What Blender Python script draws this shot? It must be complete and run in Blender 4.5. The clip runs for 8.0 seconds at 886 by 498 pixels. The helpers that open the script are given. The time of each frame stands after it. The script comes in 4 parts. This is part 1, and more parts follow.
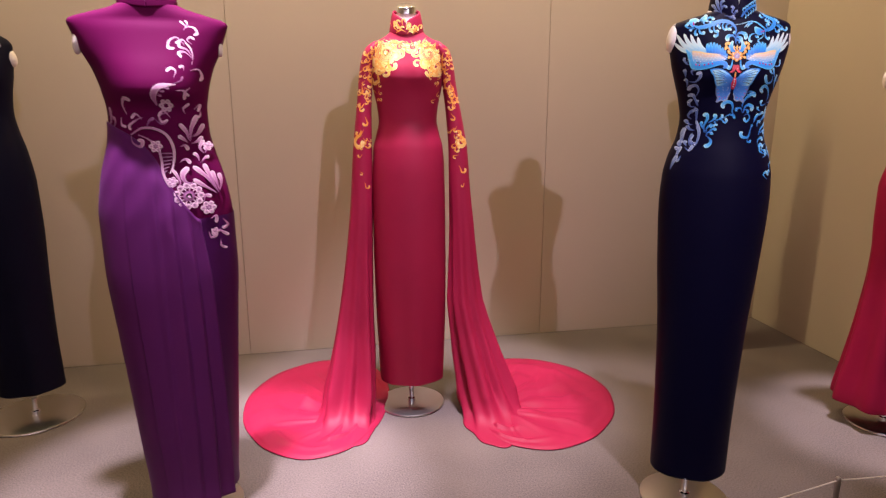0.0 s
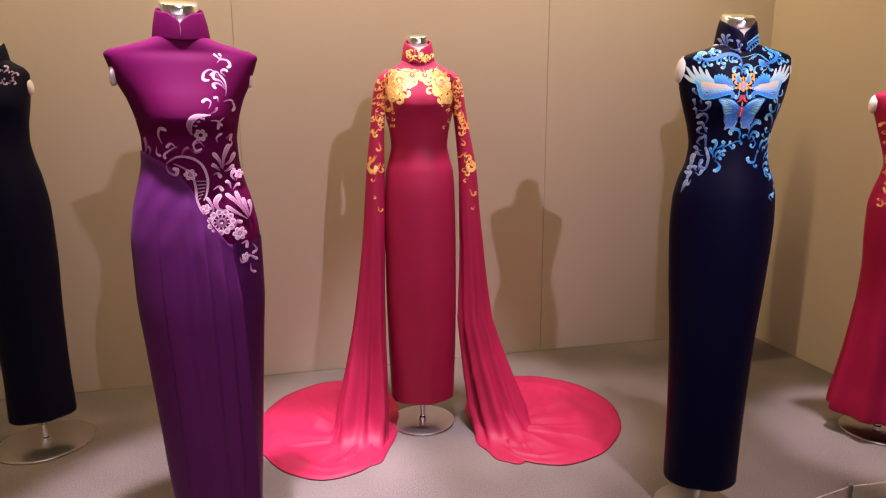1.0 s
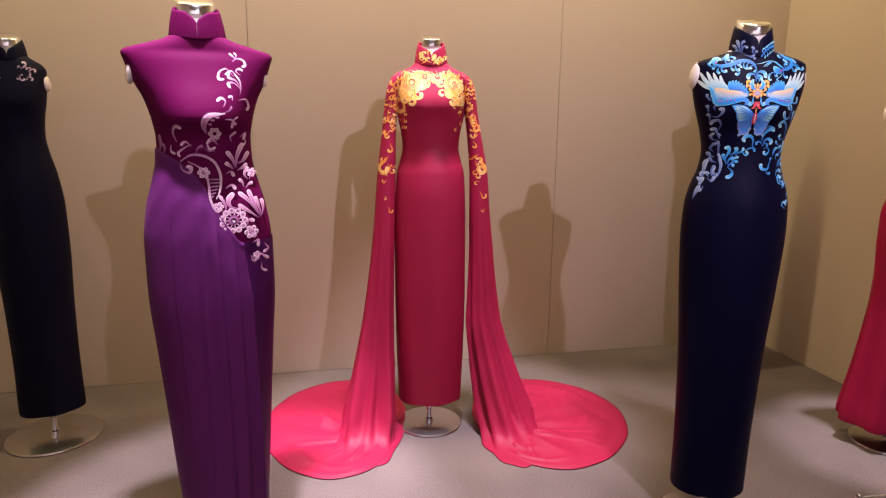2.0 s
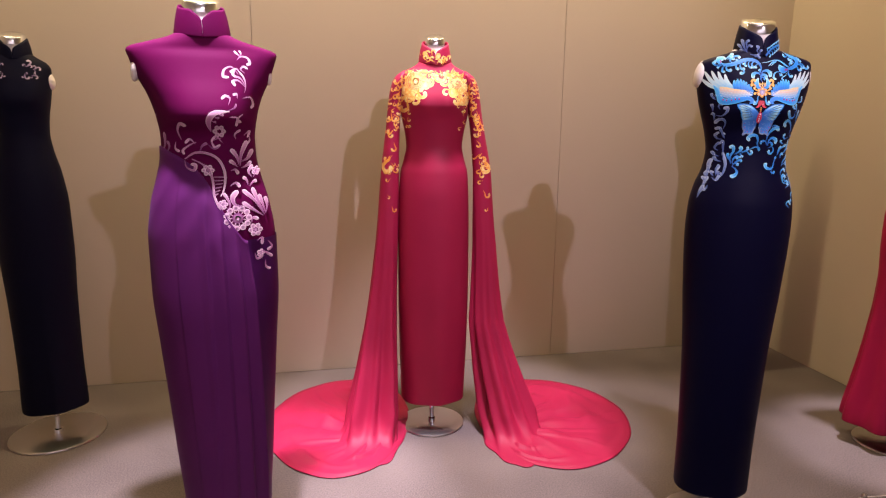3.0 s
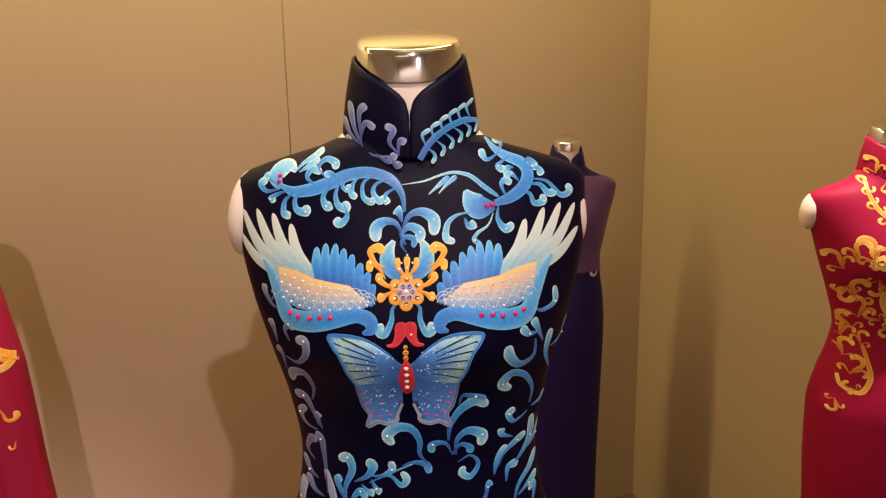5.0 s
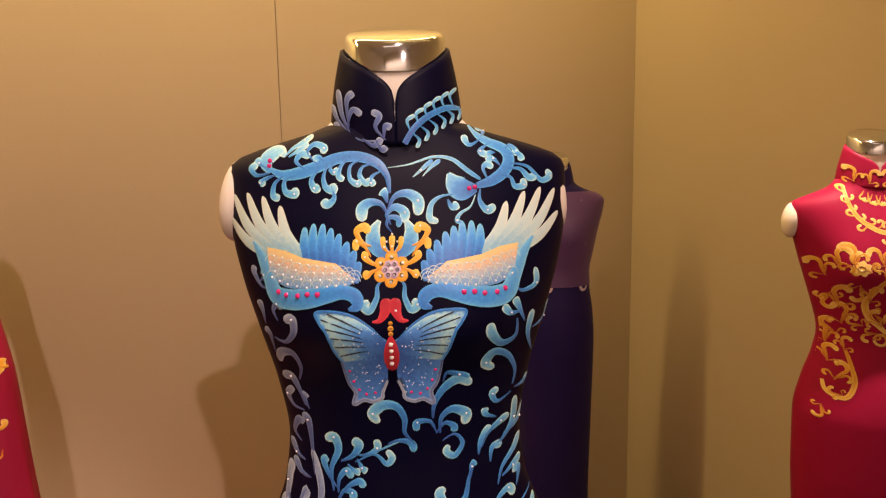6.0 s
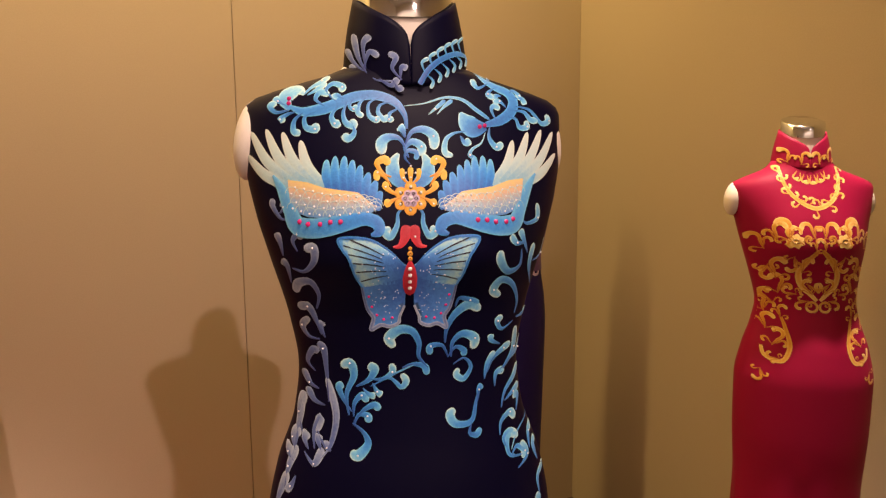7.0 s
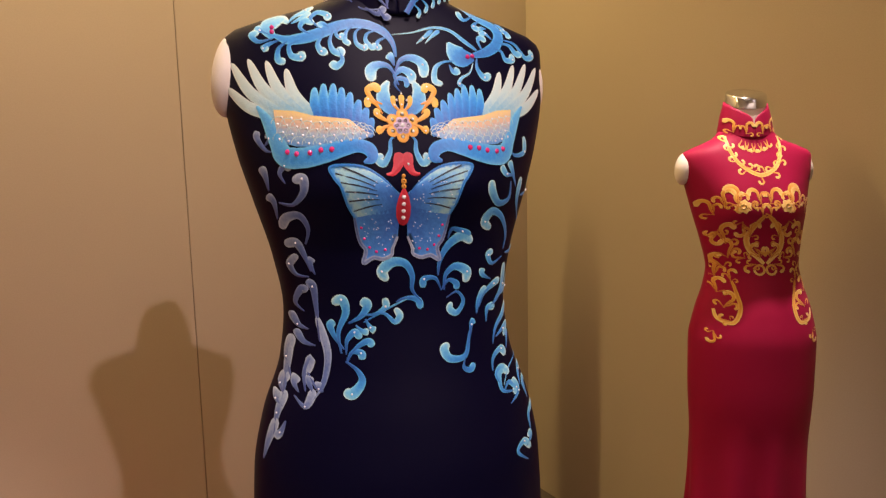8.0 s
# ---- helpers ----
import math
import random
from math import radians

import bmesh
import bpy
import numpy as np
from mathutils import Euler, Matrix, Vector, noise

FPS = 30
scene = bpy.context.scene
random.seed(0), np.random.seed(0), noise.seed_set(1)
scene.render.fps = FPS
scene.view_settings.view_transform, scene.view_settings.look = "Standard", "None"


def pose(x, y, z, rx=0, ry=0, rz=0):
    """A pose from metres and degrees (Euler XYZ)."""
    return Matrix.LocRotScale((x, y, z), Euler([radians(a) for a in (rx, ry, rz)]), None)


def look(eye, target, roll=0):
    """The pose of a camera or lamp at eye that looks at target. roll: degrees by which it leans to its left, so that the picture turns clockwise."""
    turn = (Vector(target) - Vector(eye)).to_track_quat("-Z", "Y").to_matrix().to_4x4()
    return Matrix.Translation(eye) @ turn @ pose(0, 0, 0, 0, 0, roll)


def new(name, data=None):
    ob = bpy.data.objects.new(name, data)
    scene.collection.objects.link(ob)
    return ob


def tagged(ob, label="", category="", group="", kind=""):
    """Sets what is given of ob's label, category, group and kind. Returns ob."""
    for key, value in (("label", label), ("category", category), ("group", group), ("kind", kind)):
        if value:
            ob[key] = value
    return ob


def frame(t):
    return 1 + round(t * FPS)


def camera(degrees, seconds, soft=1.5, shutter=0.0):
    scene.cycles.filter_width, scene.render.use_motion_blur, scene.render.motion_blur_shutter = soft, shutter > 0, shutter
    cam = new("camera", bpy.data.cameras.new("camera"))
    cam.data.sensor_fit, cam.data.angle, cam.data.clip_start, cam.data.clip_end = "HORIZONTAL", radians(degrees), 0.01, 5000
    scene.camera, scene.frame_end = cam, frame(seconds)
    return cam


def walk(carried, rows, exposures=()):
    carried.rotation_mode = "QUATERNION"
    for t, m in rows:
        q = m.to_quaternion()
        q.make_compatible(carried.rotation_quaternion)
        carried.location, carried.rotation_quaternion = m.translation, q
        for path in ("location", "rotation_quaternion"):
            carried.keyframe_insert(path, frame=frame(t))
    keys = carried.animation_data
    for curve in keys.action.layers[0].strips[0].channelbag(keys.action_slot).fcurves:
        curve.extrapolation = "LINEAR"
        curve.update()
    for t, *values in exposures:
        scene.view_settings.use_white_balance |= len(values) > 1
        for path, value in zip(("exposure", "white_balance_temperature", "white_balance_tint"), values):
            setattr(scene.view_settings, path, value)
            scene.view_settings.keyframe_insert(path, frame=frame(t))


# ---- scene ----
cam = camera(70.3, 8.0, 1.2, 0.3)
PATH = [
    (0, (-0.421, -3.106, 1.603), (0.055, -0.621, 0.998), -0.1),
    (0.5, (-0.598, -3.154, 1.643), (-0.040, -0.676, 1.085), -0.1),
    (1, (-0.602, -3.147, 1.637), (-0.033, -0.667, 1.105), -0.3),
    (1.5, (-0.608, -3.149, 1.642), (-0.053, -0.664, 1.113), 0.2),
    (3, (-0.619, -3.149, 1.626), (-0.088, -0.657, 1.108), 0.7),
    (3.5, (-0.625, -3.138, 1.631), (-0.081, -0.653, 1.099), 0.8),
    (3.7, (-0.562, -3.140, 1.614), (-0.132, -1.227, 1.222), 0.4),
    (3.9, (-0.370, -2.976, 1.635), (0.323, -1.133, 1.285), 1.2),
    (4, (-0.246, -2.857, 1.678), (0.820, -0.523, 1.261), 0.9),
    (4.1, (-0.083, -2.694, 1.693), (1.101, -0.404, 1.349), 1.3),
    (4.3, (0.235, -2.343, 1.758), (1.378, -0.027, 1.450), -0.9),
    (4.5, (0.555, -1.962, 1.871), (1.537, 0.411, 1.457), -1.7),
    (4.7, (0.758, -1.741, 1.890), (1.390, 0.121, 1.526), -1.0),
    (5.8, (0.797, -1.758, 1.849), (1.617, 0.686, 1.508), -1.5),
    (6, (0.781, -1.772, 1.840), (1.633, 0.662, 1.502), -1.1),
    (6.5, (0.733, -1.793, 1.806), (1.706, 0.597, 1.481), -0.7),
    (7, (0.680, -1.793, 1.765), (1.780, 0.543, 1.453), -0.4),
    (7.5, (0.633, -1.782, 1.728), (1.856, 0.491, 1.429), -0.4),
    (8, (0.627, -1.768, 1.683), (1.942, 0.455, 1.386), -1.3),
]
EXPOSURES = [(0, 0.03, 5980, 25), (3.7, 0.03, 5980, 25), (4.5, -0.27, 6900, 15), (5.8, -0.24, 9700, 20), (7.0, -0.22, 9500, 20), (8.0, -0.22, 7700, 18)]
walk(cam, [(t, look(eye, target, roll)) for t, eye, target, roll in PATH], EXPOSURES)

# ---- camera rows end here; world, lights ----
world = bpy.data.worlds.new("world")
scene.world = world
world.use_nodes = True
world.node_tree.nodes["Background"].inputs[0].default_value = (1.0, 0.88, 0.75, 1)
world.node_tree.nodes["Background"].inputs[1].default_value = 0.01


def spot(name, eye, target, power, colour, degrees, size, blend=0.5):
    lamp = bpy.data.lights.new(name, "SPOT")
    lamp.energy, lamp.color, lamp.spot_size, lamp.spot_blend, lamp.shadow_soft_size = power, colour, radians(degrees), blend, size
    ob = new(name, lamp)
    ob.matrix_world = look(eye, target)
    return ob


def area(name, eye, target, power, colour, sx, sy):
    lamp = bpy.data.lights.new(name, "AREA")
    lamp.shape, lamp.size, lamp.size_y, lamp.energy, lamp.color = "RECTANGLE", sx, sy, power, colour
    ob = new(name, lamp)
    ob.matrix_world = look(eye, target)
    return ob


WARM, AMBER, SOFT, PALE = (1.0, 0.82, 0.66), (1.0, 0.81, 0.40), (1.0, 0.82, 0.94), (1.0, 0.89, 0.94)
spot("track_spot_front", (1.20, -6.6, 4.38), (0.15, 0.6, 1.95), 640, SOFT, 41, 0.05, 1.0)
spot("track_spot_red", (0.04, -0.47, 4.1), (0.02, -0.02, 0.0), 690, PALE, 34, 0.13, 0.5)
spot("track_spot_purple", (-0.90, -1.18, 4.2), (-0.95, -0.72, 0.6), 1350, PALE, 28, 0.08, 0.5)
spot("track_spot_navy", (0.75, -2.70, 4.9), (0.95, -1.10, 1.2), 520, PALE, 22, 0.08, 0.5)
spot("track_spot_scarlet", (2.13, -0.95, 4.2), (2.26, -0.76, 1.0), 800, PALE, 18, 0.08, 0.6)
spot("track_spot_corner", (0.2, 0.0, 4.9), (2.3, -0.45, 1.7), 32, WARM, 26, 0.10, 0.8)
area("wall_washer", (-0.35, 0.25, 3.95), (-0.35, 0.86, 2.6), 116, AMBER, 5.4, 0.12)
area("side_washer", (2.1, -1.0, 3.95), (2.7, -1.0, 2.6), 3, AMBER, 0.12, 3.0)
# unseen fill, added to brighten the front wall that the chrome caps mirror
area("front_wall_washer", (-0.8, -6.2, 3.95), (-0.8, -7.0, 2.4), 65, PALE, 5.0, 0.12)
# added soft fill from the front, for cap reflections; no known fitting there
area("gallery_ceiling_lamp", (-0.8, -4.6, 5.15), (-0.8, -4.6, 0.0), 14, PALE, 3.0, 0.8)

# ---- materials ----


def material(name, colour, rough=0.6, metal=0.0, grain=60.0, bump=0.1, vary=0.12, coarse=3.0, sheen=0.0, specular=0.5, coat=0.0):
    m = bpy.data.materials.new(name)
    m.use_nodes = True
    t = m.node_tree
    b = t.nodes["Principled BSDF"]
    b.inputs["Roughness"].default_value, b.inputs["Metallic"].default_value = rough, metal
    b.inputs["Sheen Weight"].default_value, b.inputs["Specular IOR Level"].default_value = sheen, specular
    b.inputs["Coat Weight"].default_value = coat
    co = t.nodes.new("ShaderNodeTexCoord")
    fine, big = t.nodes.new("ShaderNodeTexNoise"), t.nodes.new("ShaderNodeTexNoise")
    fine.inputs["Scale"].default_value, big.inputs["Scale"].default_value = grain, coarse
    fine.inputs["Detail"].default_value = 4
    for n in (fine, big):
        t.links.new(co.outputs["Object"], n.inputs["Vector"])
    add = t.nodes.new("ShaderNodeMath")
    t.links.new(fine.outputs[0], add.inputs[0])
    t.links.new(big.outputs[0], add.inputs[1])
    rng = t.nodes.new("ShaderNodeMapRange")
    rng.inputs[1].default_value, rng.inputs[2].default_value = 0.6, 1.4
    rng.inputs[3].default_value, rng.inputs[4].default_value = 1 - vary, 1 + vary
    t.links.new(add.outputs[0], rng.inputs[0])
    mul = t.nodes.new("ShaderNodeVectorMath")
    mul.operation = "SCALE"
    mul.inputs[0].default_value = colour
    t.links.new(rng.outputs[0], mul.inputs["Scale"])
    t.links.new(mul.outputs[0], b.inputs["Base Color"])
    bp = t.nodes.new("ShaderNodeBump")
    bp.inputs["Strength"].default_value, bp.inputs["Distance"].default_value = bump, 0.002
    t.links.new(fine.outputs[0], bp.inputs["Height"])
    t.links.new(bp.outputs[0], b.inputs["Normal"])
    return m


def satin(name, colour, rough=0.5, sheen=0.1, specular=0.3, tint=None):
    """Silk: fine weave relief, soft gloss, slow colour drift."""
    m = material(name, colour, rough, 0.0, 900.0, 0.05, 0.10, 4.0, sheen, specular)
    b = m.node_tree.nodes["Principled BSDF"]
    b.inputs["Sheen Roughness"].default_value = 0.35
    b.inputs["Sheen Tint"].default_value = (*(tint or colour), 1)
    return m


def thread(name, stops, rough=0.45, sparkle=0.0):
    """Embroidery silk whose colour runs along each stitch group by the mesh's own shade value."""
    m = bpy.data.materials.new(name)
    m.use_nodes = True
    t = m.node_tree
    b = t.nodes["Principled BSDF"]
    b.inputs["Roughness"].default_value = rough
    b.inputs["Sheen Weight"].default_value = 0.1
    at = t.nodes.new("ShaderNodeAttribute")
    at.attribute_name = "shade"
    co, nz = t.nodes.new("ShaderNodeTexCoord"), t.nodes.new("ShaderNodeTexNoise")
    nz.inputs["Scale"].default_value, nz.inputs["Detail"].default_value = 260, 3
    t.links.new(co.outputs["Object"], nz.inputs["Vector"])
    mad = t.nodes.new("ShaderNodeMath")
    mad.operation = "MULTIPLY_ADD"
    mad.inputs[1].default_value = 0.35
    t.links.new(nz.outputs[0], mad.inputs[0])
    off = t.nodes.new("ShaderNodeMath")
    off.operation = "SUBTRACT"
    off.inputs[1].default_value = 0.175
    t.links.new(at.outputs["Fac"], off.inputs[0])
    t.links.new(off.outputs[0], mad.inputs[2])
    ramp = t.nodes.new("ShaderNodeValToRGB")
    e = ramp.color_ramp.elements
    while len(e) < len(stops):
        e.new(0.5)
    for el, (p, c) in zip(e, stops):
        el.position, el.color = p, (*c, 1)
    t.links.new(mad.outputs[0], ramp.inputs[0])
    t.links.new(ramp.outputs[0], b.inputs["Base Color"])
    bp = t.nodes.new("ShaderNodeBump")
    bp.inputs["Strength"].default_value, bp.inputs["Distance"].default_value = 0.4, 0.001
    t.links.new(nz.outputs[0], bp.inputs["Height"])
    t.links.new(bp.outputs[0], b.inputs["Normal"])
    return m


M_WALL = material("wall_cloth", (0.50, 0.42, 0.31), 0.85, 0, 220, 0.15, 0.05, 0.9, 0.0, 0.2)
M_CARPET = material("carpet", (0.165, 0.134, 0.120), 0.95, 0, 150, 0.9, 0.55, 1.2, 0.0, 0.1)
M_CEIL = material("ceiling_paint", (0.75, 0.70, 0.62), 0.9, 0, 60, 0.1, 0.05)
M_DARK = material("dark_gap", (0.2, 0.16, 0.10), 0.9)
M_CHROME = material("chrome", (0.80, 0.84, 0.90), 0.08, 1.0, 40, 0.01, 0.02)
M_PAINT = material("gallery_paint", (0.74, 0.67, 0.59), 0.9, 0, 60, 0.1, 0.05)
M_PLATE = material("polished_base", (0.72, 0.70, 0.68), 0.28, 1.0, 300, 0.03, 0.06)
M_FORM = material("form_cover", (0.80, 0.74, 0.66), 0.6, 0, 400, 0.05, 0.04)
M_POST = material("post_metal", (0.45, 0.43, 0.42), 0.3, 1.0, 80, 0.03, 0.06)
M_CORD = material("cord", (0.75, 0.68, 0.60), 0.7, 0, 300, 0.3, 0.1)
M_NAVY = satin("navy_silk", (0.0019, 0.0015, 0.015), 0.5, 0.0, 0.10)
M_BLACK = satin("black_silk", (0.004, 0.004, 0.016), 0.55, 0.0, 0.10)
M_RED = satin("crimson_silk", (0.37, 0.014, 0.054), 0.50, 0.0, 0.22)
M_RED2 = satin("scarlet_silk", (0.33, 0.009, 0.050), 0.5, 0.0, 0.15)
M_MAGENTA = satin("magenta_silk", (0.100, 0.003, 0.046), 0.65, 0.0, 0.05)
M_VIOLET = satin("violet_crepe", (0.100, 0.010, 0.100), 0.65, 0.04, 0.2, (0.6, 0.3, 0.8))
M_INDIGO = satin("indigo_silk", (0.012, 0.006, 0.085), 0.55, 0.0, 0.25)
M_LILAC = satin("lilac_brocade", (0.11, 0.05, 0.17), 0.45, 0.15, 0.5, (0.8, 0.6, 0.9))
# purple skirt's silk again, with the shade of its far side in the colour
M_SKIRT_SHADE = satin("shaded_skirt_silk", (0.055, 0.002, 0.065), 0.5, 0.05, 0.25, (0.6, 0.2, 0.7))
T_BLUE = thread("blue_white_thread", [(0.0, (0.010, 0.09, 0.38)), (0.45, (0.02, 0.29, 0.72)), (0.75, (0.14, 0.56, 0.82)), (1.0, (0.58, 0.82, 0.80))])
# slate silk, also used for blue leaves with shade put into their colour
T_DUSK = thread("slate_and_shade_thread", [(0.0, (0.03, 0.05, 0.22)), (0.5, (0.09, 0.16, 0.40)), (1.0, (0.42, 0.52, 0.66))])
T_WING = thread("wing_blue_thread", [(0.0, (0.015, 0.10, 0.48)), (0.5, (0.02, 0.32, 0.82)), (1.0, (0.20, 0.68, 0.90))])
T_FAN = thread("butterfly_thread", [(0.0, (0.02, 0.10, 0.45)), (0.45, (0.06, 0.30, 0.78)), (0.68, (0.20, 0.58, 0.86)), (0.88, (0.42, 0.76, 0.80)), (1.0, (0.08, 0.42, 0.85))])
T_PLUME = thread("ivory_thread", [(0.0, (0.25, 0.55, 0.72)), (0.35, (0.52, 0.74, 0.74)), (1.0, (0.72, 0.78, 0.70))])
T_ORANGE = thread("orange_thread", [(0.0, (0.55, 0.20, 0.03)), (0.5, (0.85, 0.38, 0.04)), (1.0, (0.95, 0.62, 0.12))])
T_PEACH = thread("peach_thread", [(0.0, (0.10, 0.35, 0.75)), (0.35, (0.34, 0.52, 0.70)), (0.65, (0.75, 0.53, 0.38)), (1.0, (0.86, 0.66, 0.28))])
T_RED = thread("red_thread", [(0.0, (0.45, 0.01, 0.03)), (1.0, (0.80, 0.05, 0.08))])
T_GOLD = thread("gold_thread", [(0.0, (0.50, 0.13, 0.02)), (0.5, (0.75, 0.36, 0.06)), (1.0, (0.90, 0.66, 0.24))])
T_FLAME = thread("flame_thread", [(0.0, (0.75, 0.10, 0.02)), (0.45, (0.92, 0.42, 0.04)), (1.0, (0.95, 0.78, 0.30))])
T_PINK = thread("pink_thread", [(0.0, (0.16, 0.02, 0.14)), (0.5, (0.45, 0.17, 0.34)), (1.0, (0.82, 0.58, 0.68))])
T_LILAC = thread("silver_lilac_thread", [(0.0, (0.25, 0.14, 0.32)), (1.0, (0.75, 0.62, 0.75))])
T_LINE = thread("dark_line_thread", [(0.0, (0.01, 0.01, 0.03)), (1.0, (0.02, 0.02, 0.05))])
M_GEM = material("crystal_bead", (0.92, 0.93, 0.95), 0.12, 0.0, 40, 0.0, 0.03, 3, 0, 1.0)
M_RUBY = material("pink_bead", (0.75, 0.03, 0.20), 0.15, 0.0, 40, 0.0, 0.03, 3, 0, 1.0)

# ---- building helpers ----


def mesh_from(name, verts, faces, mats, smooth=True, shade=None, index=None):
    me = bpy.data.meshes.new(name)
    me.from_pydata([tuple(v) for v in verts], [], faces)
    for m in mats:
        me.materials.append(m)
    if smooth:
        me.polygons.foreach_set("use_smooth", [True] * len(me.polygons))
    if index is not None:
        me.polygons.foreach_set("material_index", index)
    if shade is not None:
        a = me.attributes.new("shade", "FLOAT", "POINT")
        a.data.foreach_set("value", shade)
    me.update()
    return me


def part(name, me, parent, label=""):
    ob = new(name, me)
    ob.parent = parent
    return tagged(ob, label)


def thing(name, pose_matrix, label, category, group="", kind=""):
    ob = new(name)
    ob.empty_display_size = 0.1
    ob.matrix_world = pose_matrix
    return tagged(ob, label, category, group, kind)


def box(name, lo, hi, mat, label="", category="", kind="", parent=None, bevel=0.0):
    bm = bmesh.new()
    bmesh.ops.create_cube(bm, size=1)
    for v in bm.verts:
        v.co = [lo[i] + (v.co[i] + 0.5) * (hi[i] - lo[i]) for i in range(3)]
    if bevel:
        bmesh.ops.bevel(bm, geom=bm.edges[:], offset=bevel, segments=2, affect="EDGES")
    me = bpy.data.meshes.new(name)
    bm.to_mesh(me)
    bm.free()
    me.materials.append(mat)
    ob = new(name, me)
    ob.parent = parent
    return tagged(ob, label, category, "", kind)


def grid_faces(nu, nv, wrap=False, base=0):
    """Faces of a grid of nv rows with nu points each."""
    out = []
    for j in range(nv - 1):
        for i in range(nu if wrap else nu - 1):
            k = (i + 1) % nu
            out.append((base + j * nu + i, base + j * nu + k, base + (j + 1) * nu + k, base + (j + 1) * nu + i))
    return out


def curve_at(rows, z):
    """Smooth reading of rows (z, value, value...) at z."""
    if z <= rows[0][0]:
        return rows[0][1:]
    if z >= rows[-1][0]:
        return rows[-1][1:]
    n = len(rows)
    for i in range(n - 1):
        if rows[i][0] <= z <= rows[i + 1][0]:
            break
    z0, z1 = rows[i][0], rows[i + 1][0]
    h = z1 - z0
    s = (z - z0) / h
    out = []
    for c in range(1, len(rows[0])):
        p0, p1 = rows[i][c], rows[i + 1][c]

        def slope(k):
            if k <= 0 or k >= n - 1:
                return 0.0
            a = (rows[k][c] - rows[k - 1][c]) / (rows[k][0] - rows[k - 1][0])
            b = (rows[k + 1][c] - rows[k][c]) / (rows[k + 1][0] - rows[k][0])
            return 0.0 if a * b <= 0 else 2 * a * b / (a + b)
        m0, m1 = slope(i) * h, slope(i + 1) * h
        out.append((2 * s**3 - 3 * s**2 + 1) * p0 + (s**3 - 2 * s**2 + s) * m0 + (3 * s**2 - 2 * s**3) * p1 + (s**3 - s**2) * m1)
    return out


class Body:
    """The outer surface of a gown: rows of height, half width, half depth; front is -y."""

    def __init__(self, rows, bust_z=1.70, bust=0.022, fold=0.0, folds=9, fold_top=1.1, bust_wide=0.068):
        self.rows, self.bust_z, self.bust, self.fold, self.folds, self.fold_top, self.bust_wide = rows, bust_z, bust, fold, folds, fold_top, bust_wide

    def at(self, th, z, out=0.0):
        a, b = curve_at(self.rows, z)
        s, c = math.sin(th), math.cos(th)
        x, y = (a + out) * s, -(b + out) * c
        if c > 0 and self.bust:
            for side in (-1, 1):
                y -= self.bust * c * 0.85 * math.exp(-((x - side * 0.072) / self.bust_wide) ** 2 - ((z - self.bust_z) / (0.042 if z < self.bust_z else 0.095)) ** 2)
        if self.fold and z < self.fold_top:
            k = self.fold * min(1.0, (self.fold_top - z) / 0.7)
            w = math.sin(th * self.folds + 0.6 * math.sin(3 * th) + 0.3 * z) * k
            x, y = x + w * s, y - w * c
        return Vector((x, y, z))

    def front(self, u, z, out=0.0):
        """The place on the front whose sideways distance is u."""
        a, _ = curve_at(self.rows, z)
        return self.at(math.asin(max(-0.985, min(0.985, u / a))), z, out)


def body_mesh(name, body, mat, z0, z1, nz=210, nt=180, th0=-math.pi, th1=math.pi, out=0.0):
    verts, full = [], th1 - th0 > 6.28
    n = nt if full else nt + 1
    for j in range(nz):
        z = z0 + (z1 - z0) * j / (nz - 1)
        for i in range(n):
            verts.append(body.at(th0 + (th1 - th0) * i / nt, z, out))
    return mesh_from(name, verts, grid_faces(n, nz, full), [mat])


def thick(ob, amount):
    m = ob.modifiers.new("thickness", "SOLIDIFY")
    m.thickness, m.offset = amount, -1
    return ob


class Collar:
    """A stand collar with a split, rounded front."""

    def __init__(self, z0, z1, r0, r1, depth0, depth1, split=0.058, open_at=1.3, power=0.27):
        self.v = (z0, z1, r0, r1, depth0, depth1, split, open_at)
        self.power = power

    def at(self, th, z, out=0.0):
        z0, z1, r0, r1, d0, d1, *_ = self.v
        s = (z - z0) / (z1 - z0)
        y = -(d0 + (d1 - d0) * s + out) * math.cos(th)
        return Vector(((r0 + (r1 - r0) * s + out) * math.sin(th), y, z + 0.28 * y * (1.0 if y < 0 else max(0.0, s))))

    def front(self, u, z, out=0.0):
        z0, z1, r0, r1, *_ = self.v
        a = r0 + (r1 - r0) * (z - z0) / (z1 - z0)
        return self.at(math.asin(max(-0.98, min(0.98, u / a))), z, out)

    def mesh(self, mat):
        z0, z1, *_, split, open_at = self.v
        verts, nt, nz = [], 160, 12
        for j in range(nz):
            for i in range(nt + 1):
                th = 0.003 + (2 * math.pi - 0.006) * i / nt
                d = min(th, 2 * math.pi - th) / open_at
                top = z1 - (split * (1 - d ** self.power) if d < 1 else 0)
                z = z0 + (top - z0) * j / (nz - 1)
                verts.append(self.at(th, z, 0.002 * math.sin(math.pi * j / (nz - 1))))
        return mesh_from("collar", verts, grid_faces(nt + 1, nz), [mat])


